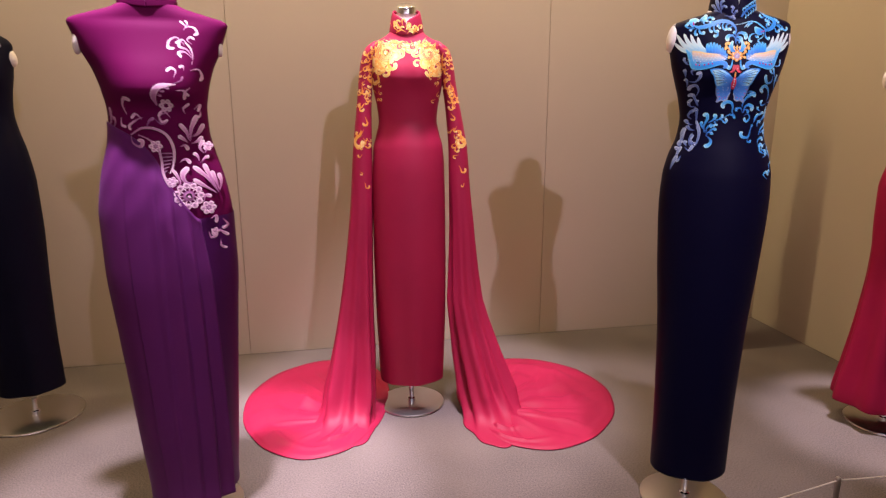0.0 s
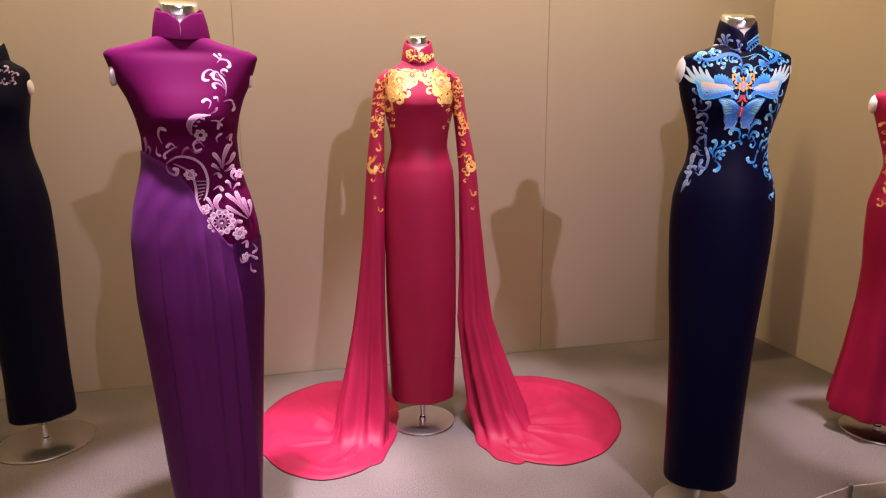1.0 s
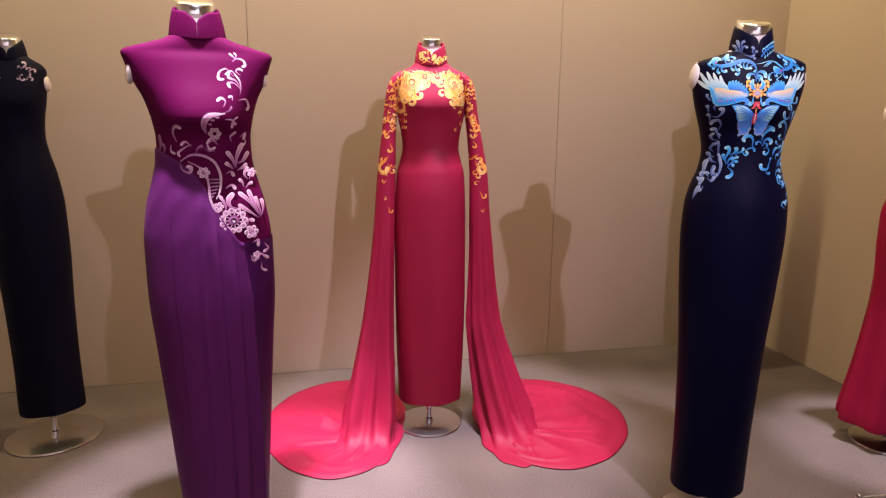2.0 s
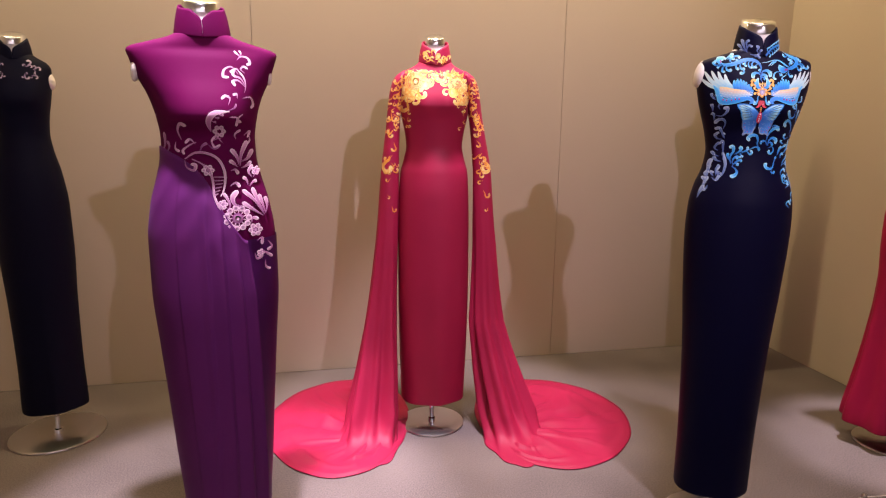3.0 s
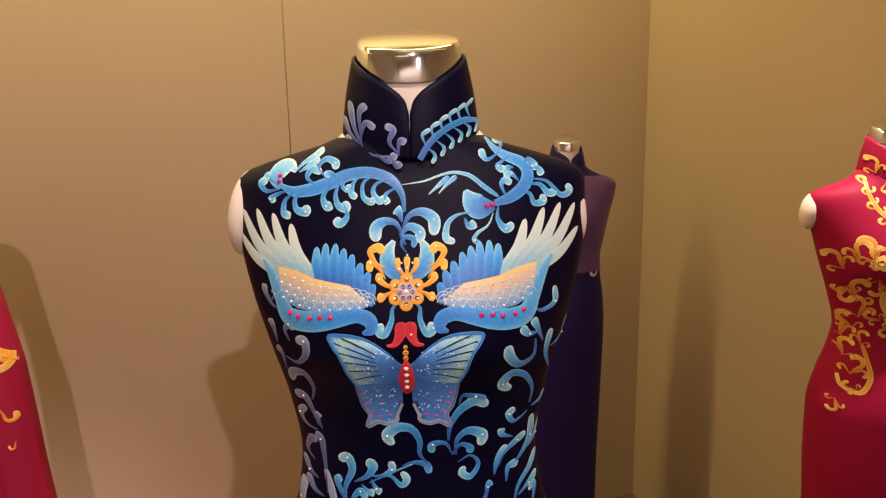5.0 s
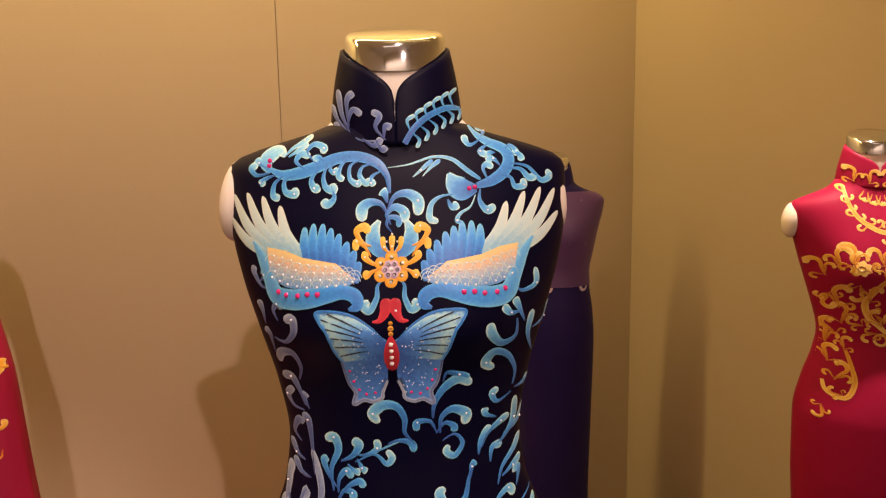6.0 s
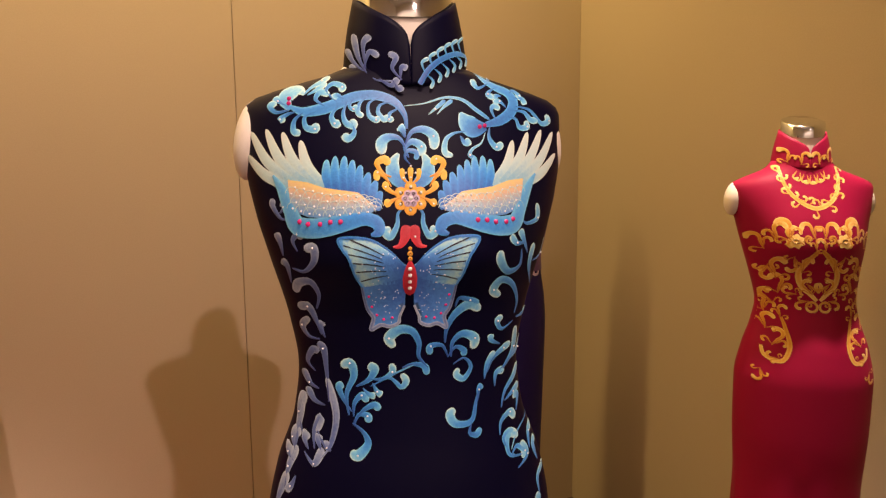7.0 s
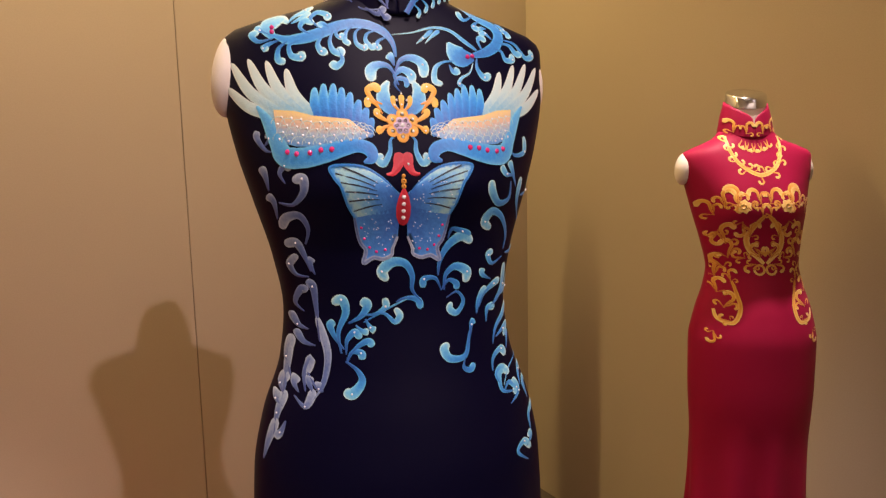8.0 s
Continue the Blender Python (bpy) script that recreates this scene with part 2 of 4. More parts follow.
class Stitch:
    """Raised embroidery laid on a surface: strokes and pads in sideways distance and height."""

    def __init__(self, surface, lift=0.0006, puff=0.0004):
        self.s, self.lift, self.puff, self.v, self.f, self.t = surface, lift, puff, [], [], []

    def stroke(self, pts, widths, t0=0.0, t1=1.0, cross=5):
        base, n = len(self.v), len(pts)
        for i, (u, z) in enumerate(pts):
            a, b = pts[max(0, i - 1)], pts[min(n - 1, i + 1)]
            dx, dz = b[0] - a[0], b[1] - a[1]
            d = math.hypot(dx, dz) or 1e-6
            nx, nz = -dz / d, dx / d
            for k in range(cross):
                q = 2 * k / (cross - 1) - 1
                self.v.append(self.s.front(u + nx * q * widths[i] / 2, z + nz * q * widths[i] / 2, self.lift + self.puff * (1 - q * q)))
                self.t.append(t0 + (t1 - t0) * i / (n - 1) + 0.30 * (abs(q) ** 3 - 0.4))
        self.f += grid_faces(cross, n, False, base)

    def scroll(self, u, z, size, angle, curl=2.6, t0=0.0, t1=1.0, fat=0.175):
        """A comma that starts thin at (u, z), runs at the angle (degrees) and curls over into a round head."""
        pts, w, a, x, y = [], [], radians(angle), u, z
        side = 1 if curl > 0 else -1
        for i in range(9):
            s = i / 8
            pts.append((x, y))
            w.append(size * fat * (0.30 + 0.50 * s))
            a -= side * 0.05
            x, y = x + math.cos(a) * size * 0.068, y + math.sin(a) * size * 0.068
        for i in range(17):
            s = i / 16
            pts.append((x, y))
            w.append(size * fat * (0.80 + 0.55 * math.sin(math.pi * 0.62 * s)) * (1.0 if s < 0.80 else math.sqrt(max(0.04, 1 - ((s - 0.80) / 0.205) ** 2))))
            d = side * abs(curl) * 1.55 / 16
            k = abs(d) * size * (0.27 - 0.10 * s)
            a += d
            x, y = x + math.cos(a) * k, y + math.sin(a) * k
        self.stroke(pts, w, t0, t1)
        return x, y

    def spray(self, u, z, size, angle, flip=1, t=1.0):
        """A stem with lobed scrolls on both sides."""
        self.scroll(u, z, size, angle, 2.4 * flip, 0.1, t)
        a = radians(angle)
        self.scroll(u + 0.10 * size * math.cos(a), z + 0.10 * size * math.sin(a), size * 0.62, angle - 48 * flip, -2.6 * flip, 0.0, 0.85 * t)
        self.scroll(u + 0.05 * size * math.cos(a), z + 0.05 * size * math.sin(a), size * 0.5, angle + 75 * flip, 2.8 * flip, 0.0, 0.7 * t)

    def line(self, pts, n=14):
        """A smooth line through pts."""
        out = []
        m = len(pts)
        for i in range((m - 1) * n + 1):
            k, s = min(i // n, m - 2), (i - n * min(i // n, m - 2)) / n
            p = [pts[max(0, min(m - 1, k + d))] for d in (-1, 0, 1, 2)]
            out.append(tuple(0.5 * (2 * p[1][c] + (p[2][c] - p[0][c]) * s + (2 * p[0][c] - 5 * p[1][c] + 4 * p[2][c] - p[3][c]) * s * s + (3 * p[1][c] - p[0][c] - 3 * p[2][c] + p[3][c]) * s**3) for c in (0, 1)))
        return out

    def vine(self, pts, width, t0=0.2, t1=0.8, n=14):
        """A stem along a smooth line through pts."""
        out = self.line(pts, n)
        w = [width * (0.35 + 0.65 * math.sin(math.pi * (0.1 + 0.8 * i / (len(out) - 1)))) for i in range(len(out))]
        self.stroke(out, w, t0, t1, 3)
        return out

    def vine_wide(self, pts, widths, t0=0.2, t1=0.8, n=10):
        """A band along a smooth line, with its width given at each point."""
        out = self.line(pts, n)
        w = [v for v, _ in self.line([(v, 0.0) for v in widths], n)]
        self.stroke(out, w, t0, t1, 7)

    def frond(self, pts, width, t0=0.0, t1=1.0):
        """A comma-shaped leaf: thin at its root, swelling, with a round head."""
        out = self.line(pts, 7)
        m = len(out) - 1
        w = []
        for i in range(m + 1):
            q = i / m
            w.append(width * (0.16 + 0.84 * min(1.0, q / 0.74) ** 1.15) * (1.0 if q < 0.80 else math.sqrt(max(0.03, 1 - ((q - 0.80) / 0.205) ** 2))))
        self.stroke(out, w, t0, t1, 7)

    def blade(self, pts, width, t0=0.0, t1=1.0):
        """A plume: wide along most of its length, with a soft point."""
        out = self.line(pts, 8)
        m = len(out) - 1
        self.stroke(out, [width * min(1.0, 0.7 + 2 * i / m) * math.sqrt(max(0.01, 1 - max(0.0, (i / m - 0.45) / 0.555) ** 1.4)) for i in range(m + 1)], t0, t1, 7)

    def pad(self, u, z, ru, rz, t0=0.3, t1=1.0, lobes=0, depth=0.0, rings=4, turn=0.0, n=28):
        """A filled round pad, lobed like petals where lobes are given."""
        base = len(self.v)
        self.v.append(self.s.front(u, z, self.lift + self.puff * 1.3))
        self.t.append(t0)
        for r in range(1, rings + 1):
            q = r / rings
            for i in range(n):
                a = 2 * math.pi * i / n + turn
                k = q * (1 - depth * 0.5 * (1 + math.cos(lobes * (a - turn)))) if lobes else q
                self.v.append(self.s.front(u + ru * k * math.cos(a), z + rz * k * math.sin(a), self.lift + self.puff * (1.3 - q * q)))
                self.t.append(t0 + (t1 - t0) * q)
        self.f += [(base, base + 1 + i, base + 1 + (i + 1) % n) for i in range(n)]
        self.f += grid_faces(n, rings, True, base + 1)

    def sheet(self, low, high, t0=0.0, t1=1.0, rows=8, ragged=0.0):
        """A filled field between two lines with the same number of points."""
        base, n = len(self.v), len(low)
        for j in range(rows):
            q = j / (rows - 1)
            for i in range(n):
                self.v.append(self.s.front(low[i][0] + (high[i][0] - low[i][0]) * q, low[i][1] + (high[i][1] - low[i][1]) * q, self.lift + self.puff * (1 - (2 * q - 1) ** 2) + 0.0002))
                self.t.append(t0 + (t1 - t0) * q)
        self.f += grid_faces(n, rows, False, base)

    def bead(self, u, z, r):
        c = self.s.front(u, z, self.lift + self.puff)
        base, n = len(self.v), 8
        self.v.append(c + Vector((0, -0.45 * r, 0)))
        for q in (0.7, 1.0):
            for i in range(n):
                a = 2 * math.pi * i / n
                self.v.append(c + Vector((r * q * math.cos(a), 0.0002 - 0.45 * r * math.sqrt(max(0, 1 - q * q)), r * q * math.sin(a))))
        self.t += [0.5] * (1 + 2 * n)
        self.f += [(base, base + 1 + (i + 1) % n, base + 1 + i) for i in range(n)] + grid_faces(n, 2, True, base + 1)

    def done(self, name, mat, parent, label=""):
        return tagged(part(name, mesh_from(name, self.v, self.f, [mat], True, self.t), parent, label), kind="stuff" if "embroidery" in name or "beading" in name or "veining" in name else "")

# ---- the room ----
BACK, SIDE, LEFT, FRONT, TOP = 0.855, 2.695, -4.2, -7.0, 5.2
box("floor", (LEFT - 0.2, FRONT - 0.2, -0.2), (SIDE + 0.3, BACK + 0.3, 0.0), M_CARPET, "grey-brown speckled carpet floor of the display", "floor", "structure")
box("ceiling", (LEFT - 0.2, FRONT - 0.2, TOP), (SIDE + 0.3, BACK + 0.3, TOP + 0.15), M_CEIL, "plain ceiling above the display", "ceiling", "structure")
wall_back = box("wall_back", (LEFT - 0.2, BACK + 0.016, 0.0), (SIDE + 0.3, BACK + 0.25, TOP), M_DARK, "back wall clad in ochre cloth panels with thin joints", "wall", "structure")
wall_side = box("wall_side", (SIDE + 0.016, FRONT, 0.0), (SIDE + 0.25, BACK + 0.012, TOP), M_DARK, "side wall clad in ochre cloth panels", "wall", "structure")
box("wall_left", (LEFT - 0.2, FRONT, 0.0), (LEFT, BACK + 0.012, TOP), M_PAINT, "plain pale side wall", "wall", "structure")
box("wall_front", (LEFT, FRONT - 0.2, 0.0), (SIDE + 0.012, FRONT, TOP), M_PAINT, "plain pale wall facing the display", "wall", "structure")
JOINT = 0.0009
for x0, x1 in ((LEFT, -2.877), (-2.877, -0.926), (-0.926, 1.025), (1.025, SIDE + 0.015)):
    box("wall_panel", (x0 + JOINT, BACK, 0.001), (x1 - JOINT, BACK + 0.0155, TOP - 0.001), M_WALL, "", "", "", wall_back, 0.002)
for y0, y1 in ((FRONT, -4.2), (-4.2, BACK + 0.001)):
    box("wall_panel", (SIDE, y0 + JOINT, 0.001), (SIDE + 0.0155, y1 - JOINT - 0.001, TOP - 0.001), M_WALL, "", "", "", wall_side, 0.002)

# ---- dress forms ----


def ring_loft(verts, faces, index, rings, mat, n=40, close=True):
    base = len(verts)
    for x, y, z, a, b in rings:
        for i in range(n):
            t = 2 * math.pi * i / n
            verts.append((x + a * math.cos(t), y + b * math.sin(t), z))
    made = grid_faces(n, len(rings), True, base)
    if close:
        made += [tuple(base + i for i in reversed(range(n))), tuple(base + (len(rings) - 1) * n + i for i in range(n))]
    faces += made
    index += [mat] * len(made)


def dress_form(at, turn, cap, rows, stub, label, low=1.0, neck=0.052, stub_z=None, stub_size=(0.024, 0.036, 0.042), plate=0.175):
    """A headless form on a polished round stand, in one mesh."""
    v, f, m = [], [], []
    ring_loft(v, f, m, [(0, 0, z, plate - d, plate - d) for z, d in ((0.0, 0.003), (0.006, 0.0), (0.011, 0.002), (0.013, 0.007), (0.0135, plate - 0.02))], 2, 64)
    ring_loft(v, f, m, [(0, 0, 0.013, 0.022, 0.022), (0, 0, 0.03, 0.02, 0.02), (0, 0, 0.034, 0.0125, 0.0125), (0, 0, low + 0.02, 0.0125, 0.0125)], 1, 20)
    torso = []
    top = rows[-1][0]
    for j in range(40):
        z = low + (top - 0.01 - low) * j / 39
        a, b = curve_at(rows, z)
        k = 0.5 if j == 0 else 0.955
        torso.append((0, 0, z, a * k - 0.004, b * k - 0.006))
    torso += [(0, 0, top + 0.02, neck + 0.004, neck + 0.002), (0, 0, cap - 0.031, neck, neck)]
    ring_loft(v, f, m, torso, 0)
    r = neck + 0.003
    ring_loft(v, f, m, [(0, 0, cap - 0.032, r - 0.002, r - 0.002), (0, 0, cap - 0.031, r, r), (0, 0, cap - 0.006, r, r), (0, 0, cap - 0.002, r - 0.002, r - 0.002), (0, 0, cap, r - 0.007, r - 0.007), (0, 0, cap + 0.0005, 0.004, 0.004)], 1, 48)
    for k, p in enumerate(v):
        if p[2] > top:
            q = min(1.0, (p[2] - top) / (cap - 0.06 - top))
            v[k] = (p[0], p[1], p[2] + 0.35 * q * p[1])
    if stub:
        sz = stub_z or top - 0.10
        for side in (-1, 1):
            rings = []
            for j in range(14):
                t = math.pi * j / 13
                rings.append((side * (stub - (0.010 if side > 0 else 0)) * (1.0 + 0.04 * math.cos(t)), 0.0, sz - math.cos(t) * stub_size[2], max(0.002, stub_size[0] * math.sin(t)), max(0.002, stub_size[1] * math.sin(t))))
            ring_loft(v, f, m, rings, 0, 24)
    ob = new("dress_form", mesh_from("dress_form", v, f, [M_FORM, M_CHROME, M_PLATE], True, None, m))
    e = ob.modifiers.new("crisp", "EDGE_SPLIT")
    e.split_angle = radians(38)
    ob.matrix_world = pose(at[0], at[1], 0, 0, 0, turn)
    return tagged(ob, label, "dress form", "dress forms on round stands")


def gown(at, turn, body, hem, top, mat, collar, label, name="gown"):
    g = thing(name, pose(at[0], at[1], 0, 0, 0, turn), label, "gown", "gowns on display")
    thick(part("body", body_mesh("body", body, mat, hem, top), g), 0.003)
    if collar:
        thick(part("collar", collar.mesh(mat), g, "stand collar with a split front"), 0.003)
    return g


# ---- navy gown with butterfly ----
NAVY_AT, NAVY_TURN = (0.98, -1.05), -17
NAVY_ROWS = [(0.12, 0.146, 0.115), (0.30, 0.147, 0.115), (0.54, 0.153, 0.118), (0.78, 0.163, 0.122), (1.02, 0.180, 0.127), (1.24, 0.190, 0.131), (1.33, 0.186, 0.129), (1.40, 0.172, 0.119),
             (1.47, 0.148, 0.106), (1.53, 0.141, 0.101), (1.59, 0.150, 0.106), (1.665, 0.171, 0.113), (1.72, 0.186, 0.110), (1.78, 0.196, 0.100), (1.82, 0.197, 0.088), (1.840, 0.196, 0.080), (1.852, 0.186, 0.074),
             (1.866, 0.150, 0.070), (1.882, 0.096, 0.066), (1.892, 0.078, 0.064)]
navy_body = Body(NAVY_ROWS, 1.68, 0.028, 0.003, 5, 1.0)
navy_collar = Collar(1.884, 1.974, 0.077, 0.0625, 0.074, 0.062)
navy = gown(NAVY_AT, NAVY_TURN, navy_body, 0.155, 1.888, M_NAVY, navy_collar, "sleeveless navy silk gown embroidered with a blue butterfly and scrolls")
dress_form(NAVY_AT, NAVY_TURN, 1.993, NAVY_ROWS, 0.188, "white headless dress form with chrome neck cap on polished stand", 0.95, 0.0545, 1.806, (0.020, 0.034, 0.048))
K = 0.00062


def nv(x, y):
    """Design units of the embroidery, from the gown's slightly wandering middle line, to its front."""
    return (x - 13 + 11 * max(0.0, min(1.0, (y - 45) / 280))) * 0.00067, 1.660 + y * K


GEMS = []


def fronds(s, w, *lines, t0=0.0, t1=1.0, swap=1):
    """Comma-shaped leaves through design points, thin at the root and round at the head."""
    for line in lines:
        s.frond([nv(swap * x, y) for x, y in line], w, t0, t1)
        GEMS.append(nv(swap * line[-2][0], line[-2][1]))


# butterfly
UPPER = ((-10, 10), (-30, 34), (-58, 54), (-85, 60), (-113, 57), (-107, 39), (-98, 25), (-92, 6), (-87, -10), (-77, -30))
LOWER = ((-77, -30), (-74, -49), (-68, -74), (-59, -90), (-63, -112), (-47, -103), (-32, -106), (-18, -99), (-16, -87), (-8, -66))
for side in (-1, 1):
    s = Stitch(navy_body)
    s.sheet([nv(side * 3, 10 - 3.5 * i) for i in range(10)], [nv(-side * x, y) for x, y in UPPER], 0.0, 1.0, 12)
    wing = s.done("upper_wing", T_FAN, navy, "pale blue embroidered butterfly wing with dark veins")
    s = Stitch(navy_body)
    s.sheet([nv(side * (3 + 0.4 * i), -12 - 3.5 * i) for i in range(10)], [nv(-side * x, y) for x, y in LOWER], 0.02, 0.46, 12)
    low = s.done("lower_wing", T_FAN, navy, "blue embroidered butterfly wing with scalloped edge")
    s = Stitch(navy_body, 0.0011, 0.0003)
    s.vine([nv(-side * x, y) for x, y in UPPER], 0.0030, 0.2, 0.45, 6)
    s.done("wing_border_embroidery", T_WING, wing, "deep blue wing border")
    s = Stitch(navy_body, 0.0011, 0.0003)
    s.vine([nv(-side * x, y) for x, y in LOWER], 0.0046, 0.5, 0.9, 6)
    s.done("wing_border_embroidery", T_DUSK, low, "lilac scalloped wing border")
    s = Stitch(navy_body, 0.0014, 0.0001)
    for k in range(3, 9):
        ex = 0.5 * (UPPER[k][0] + UPPER[k + 1][0])
        ey = 0.5 * (UPPER[k][1] + UPPER[k + 1][1])
        s.stroke([nv(-side * (-6 + (ex + 6) * q), 2 - 2 * (k - 3) + (ey - 2 + 2 * (k - 3)) * q + 5 * math.sin(math.pi * q)) for q in (0.38, 0.5, 0.7, 0.95)], [0.0006, 0.0012, 0.0017, 0.0013], 0, 1, 3)
    s.done("wing_veining", T_LINE, wing, "dark wing veins")
    s = Stitch(navy_body, 0.0010, 0.0002)
    for x, y in ((-66, -48), (-61, -68), (-53, -84), (-42, -92), (-28, -89)):
        s.bead(*nv(-side * x, y), 0.0018)
    s.done("beading", M_RUBY, low, "pink beads along the wing edge")
    s = Stitch(navy_body, 0.0012, 0.0001)
    rnd = random.Random(30 + side)
    for k in range(50):
        q, g = rnd.uniform(0.15, 0.9), rnd.uniform(-100, 36)
        s.bead(*nv(side * (6 + 62 * q * (1.0 if g < 0 else 1.3)), g * (1.0 - 0.5 * abs(q - 0.4))), 0.0007)
    s.done("crystal_beading", M_GEM, low)
s = Stitch(navy_body, 0.0014, 0.0009)
s.stroke([nv(0, y) for y in (-46, -42, -30, -14, 2, 12, 18)], [0.003, 0.010, 0.0150, 0.0160, 0.0120, 0.007, 0.003], 0.2, 0.9)
butterfly_body = s.done("butterfly_body", T_RED, navy, "crimson embroidered butterfly body with crystals")
s = Stitch(navy_body, 0.0014, 0.0006)
for y, r in ((22, 0.0026), (31, 0.0030), (40, 0.0022)):
    s.pad(*nv(0, y), r, r, 0.2, 0.6, n=12, rings=2)
s.done("head_embroidery", T_ORANGE, butterfly_body, "small orange beads of the head")
s = Stitch(navy_body, 0.0024, 0.0003)
for y in (-32, -20, -8, 4):
    s.bead(*nv(0, y), 0.0024)
s.done("crystal_beading", M_GEM, butterfly_body)

# plumed wings
PLUMES = (((-189, 145), (-275, 206)), ((-183, 151), (-267, 248)), ((-168, 154), (-239, 251)), ((-152, 152), (-210, 245)), ((-138, 146), (-179, 229)))
SHORT = (((-131, 141), (-135, 194)), ((-118, 139), (-121, 200)), ((-105, 138), (-106, 200)), ((-93, 136), (-93, 193)), ((-83, 132), (-80, 184)), ((-71, 126), (-67, 171)), ((-62, 119), (-55, 157)), ((-55, 106), (-47, 139)))
for side in (-1, 1):
    for (bx, by), (tx, ty) in PLUMES:
        s = Stitch(navy_body, 0.0006, 0.0003)
        mx, my = 0.5 * (bx + tx) - 0.10 * (ty - by), 0.5 * (by + ty) + 0.10 * (tx - bx)
        s.blade([nv(-side * x, y) for x, y in ((bx, by), (mx, my), (tx, ty))], 0.0126)
        s.done("long_plume", T_PLUME, navy, "ivory plume with a pale blue root")
    for k, ((bx, by), (tx, ty)) in enumerate(SHORT):
        s = Stitch(navy_body, 0.0007 + 0.00005 * k, 0.0003)
        s.blade([nv(-side * x, y) for x, y in ((bx, by), (0.5 * (bx + tx) - 2, 0.5 * (by + ty)), (tx, ty))], 0.0106, 0.15, 0.95 - 0.06 * k)
        s.done("short_plume", T_WING, navy, "sky-blue short plume")
    s = Stitch(navy_body, 0.0013, 0.0003)
    high = [nv(-side * x, y) for x, y in ((-198, 159), (-166, 155), (-137, 145), (-110, 141), (-83, 137), (-59, 115))]
    low = [nv(-side * x, y) for x, y in ((-191, 104), (-163, 94), (-129, 91), (-95, 96), (-66, 100), (-45, 112))]
    s.sheet(low, high, 0.0, 1.0, 12)
    coverts = s.done("scale_feather_embroidery", T_PEACH, navy, "peach and yellow scale feathers with crystals")
    s = Stitch(navy_body, 0.0018, 0.0002)
    for j in range(3):
        for k in range(10):
            q, g = (k + 0.5 * (j % 2) + 0.3) / 10.3, 0.06 + 0.24 * j
            i = min(4, int(q * 5))
            h = q * 5 - i
            u = [(low[i][c] + (low[i + 1][c] - low[i][c]) * h) * (1 - g) + (high[i][c] + (high[i + 1][c] - high[i][c]) * h) * g for c in (0, 1)]
            s.stroke([(u[0] + 0.0075 * math.cos(t), u[1] + 0.0085 * math.sin(t)) for t in np.linspace(0.1, 3.04, 9)], [0.0007] * 9, 0.2, 0.7, 3)
    s.done("scale_outline_embroidery", T_PLUME, coverts, "pale scallop outlines")
    s = Stitch(navy_body, 0.0020, 0.0003)
    for j in range(4):
        for k in range(10):
            q, g = (k + 0.5 * (j % 2) + 0.3) / 10.3, 0.10 + 0.23 * j
            i = min(4, int(q * 5))
            h = q * 5 - i
            s.bead(*[(low[i][c] + (low[i + 1][c] - low[i][c]) * h) * (1 - g) + (high[i][c] + (high[i + 1][c] - high[i][c]) * h) * g for c in (0, 1)], 0.0013)
    s.done("crystal_beading", M_GEM, coverts)
    s = Stitch(navy_body, 0.0015, 0.0004)
    s.vine_wide([nv(-side * x, y) for x, y in ((-224, 167), (-207, 139), (-193, 103), (-180, 78), (-156, 74), (-126, 79), (-97, 87), (-72, 92), (-53, 85), (-50, 70), (-62, 64))],
                (0.003, 0.012, 0.016, 0.022, 0.022, 0.020, 0.017, 0.014, 0.014, 0.011, 0.003), 0.85, 0.30)
    rim = s.done("wing_rim", T_WING, navy, "bright blue rim of the embroidered wing")
    s = Stitch(navy_body, 0.0022, 0.0003)
    for x, y in ((-175, 85), (-161, 81), (-141, 82), (-125, 86), (-109, 87)):
        s.bead(*nv(-side * x, y), 0.0030)
    s.done("beading", M_RUBY, rim)

# orange blossom, red crescents, blue plume over them
s = Stitch(navy_body, 0.0012, 0.0005)
for k in range(6):
    a = k * math.pi / 3 + math.pi / 6
    s.pad(*nv(18 * math.cos(a), 126 + 19 * math.sin(a)), 0.0066, 0.0066, 0.9, 0.3, n=14, rings=3)
for side in (-1, 1):
    fronds(s, 0.0073, ((-9, 133), (-26, 135), (-40, 146), (-37, 154)), ((-13, 129), (-28, 123), (-37, 116), (-35, 125)), ((-31, 146), (-41, 163), (-53, 171), (-54, 157)), t0=0.2, swap=-side)
    fronds(s, 0.0090, ((-31, 163), (-45, 170), (-54, 187), (-42, 194), (-36, 184)), t0=0.3, swap=-side)
    fronds(s, 0.0056, ((0, 148), (-12, 161), (-14, 178)), t0=0.2, swap=-side)
fronds(s, 0.0062, ((1, 146), (0, 162), (0, 180)), t0=0.3)
blossom = s.done("blossom_embroidery", T_ORANGE, navy, "orange embroidered blossom with curling petals")
s = Stitch(navy_body, 0.0020, 0.0004)
for k in range(6):
    s.pad(*nv(9 * math.cos(k * 1.047), 126 + 9.5 * math.sin(k * 1.047)), 0.0040, 0.0040, 0.9, 0.4, n=10, rings=2)
s.done("blossom_heart_embroidery", T_LILAC, blossom, "lilac heart of the blossom")
s = Stitch(navy_body, 0.0024, 0.0002)
for k in range(6):
    s.bead(*nv(19 * math.cos(k * 1.047 + 0.52), 126 + 20 * math.sin(k * 1.047 + 0.52)), 0.0016)
s.bead(*nv(0, 126), 0.0028)
for x, y in ((-8, 170), (8, 170), (0, 182)):
    s.bead(*nv(x, y), 0.0012)
s.done("crystal_beading", M_GEM, blossom)
s = Stitch(navy_body, 0.0007, 0.0004)
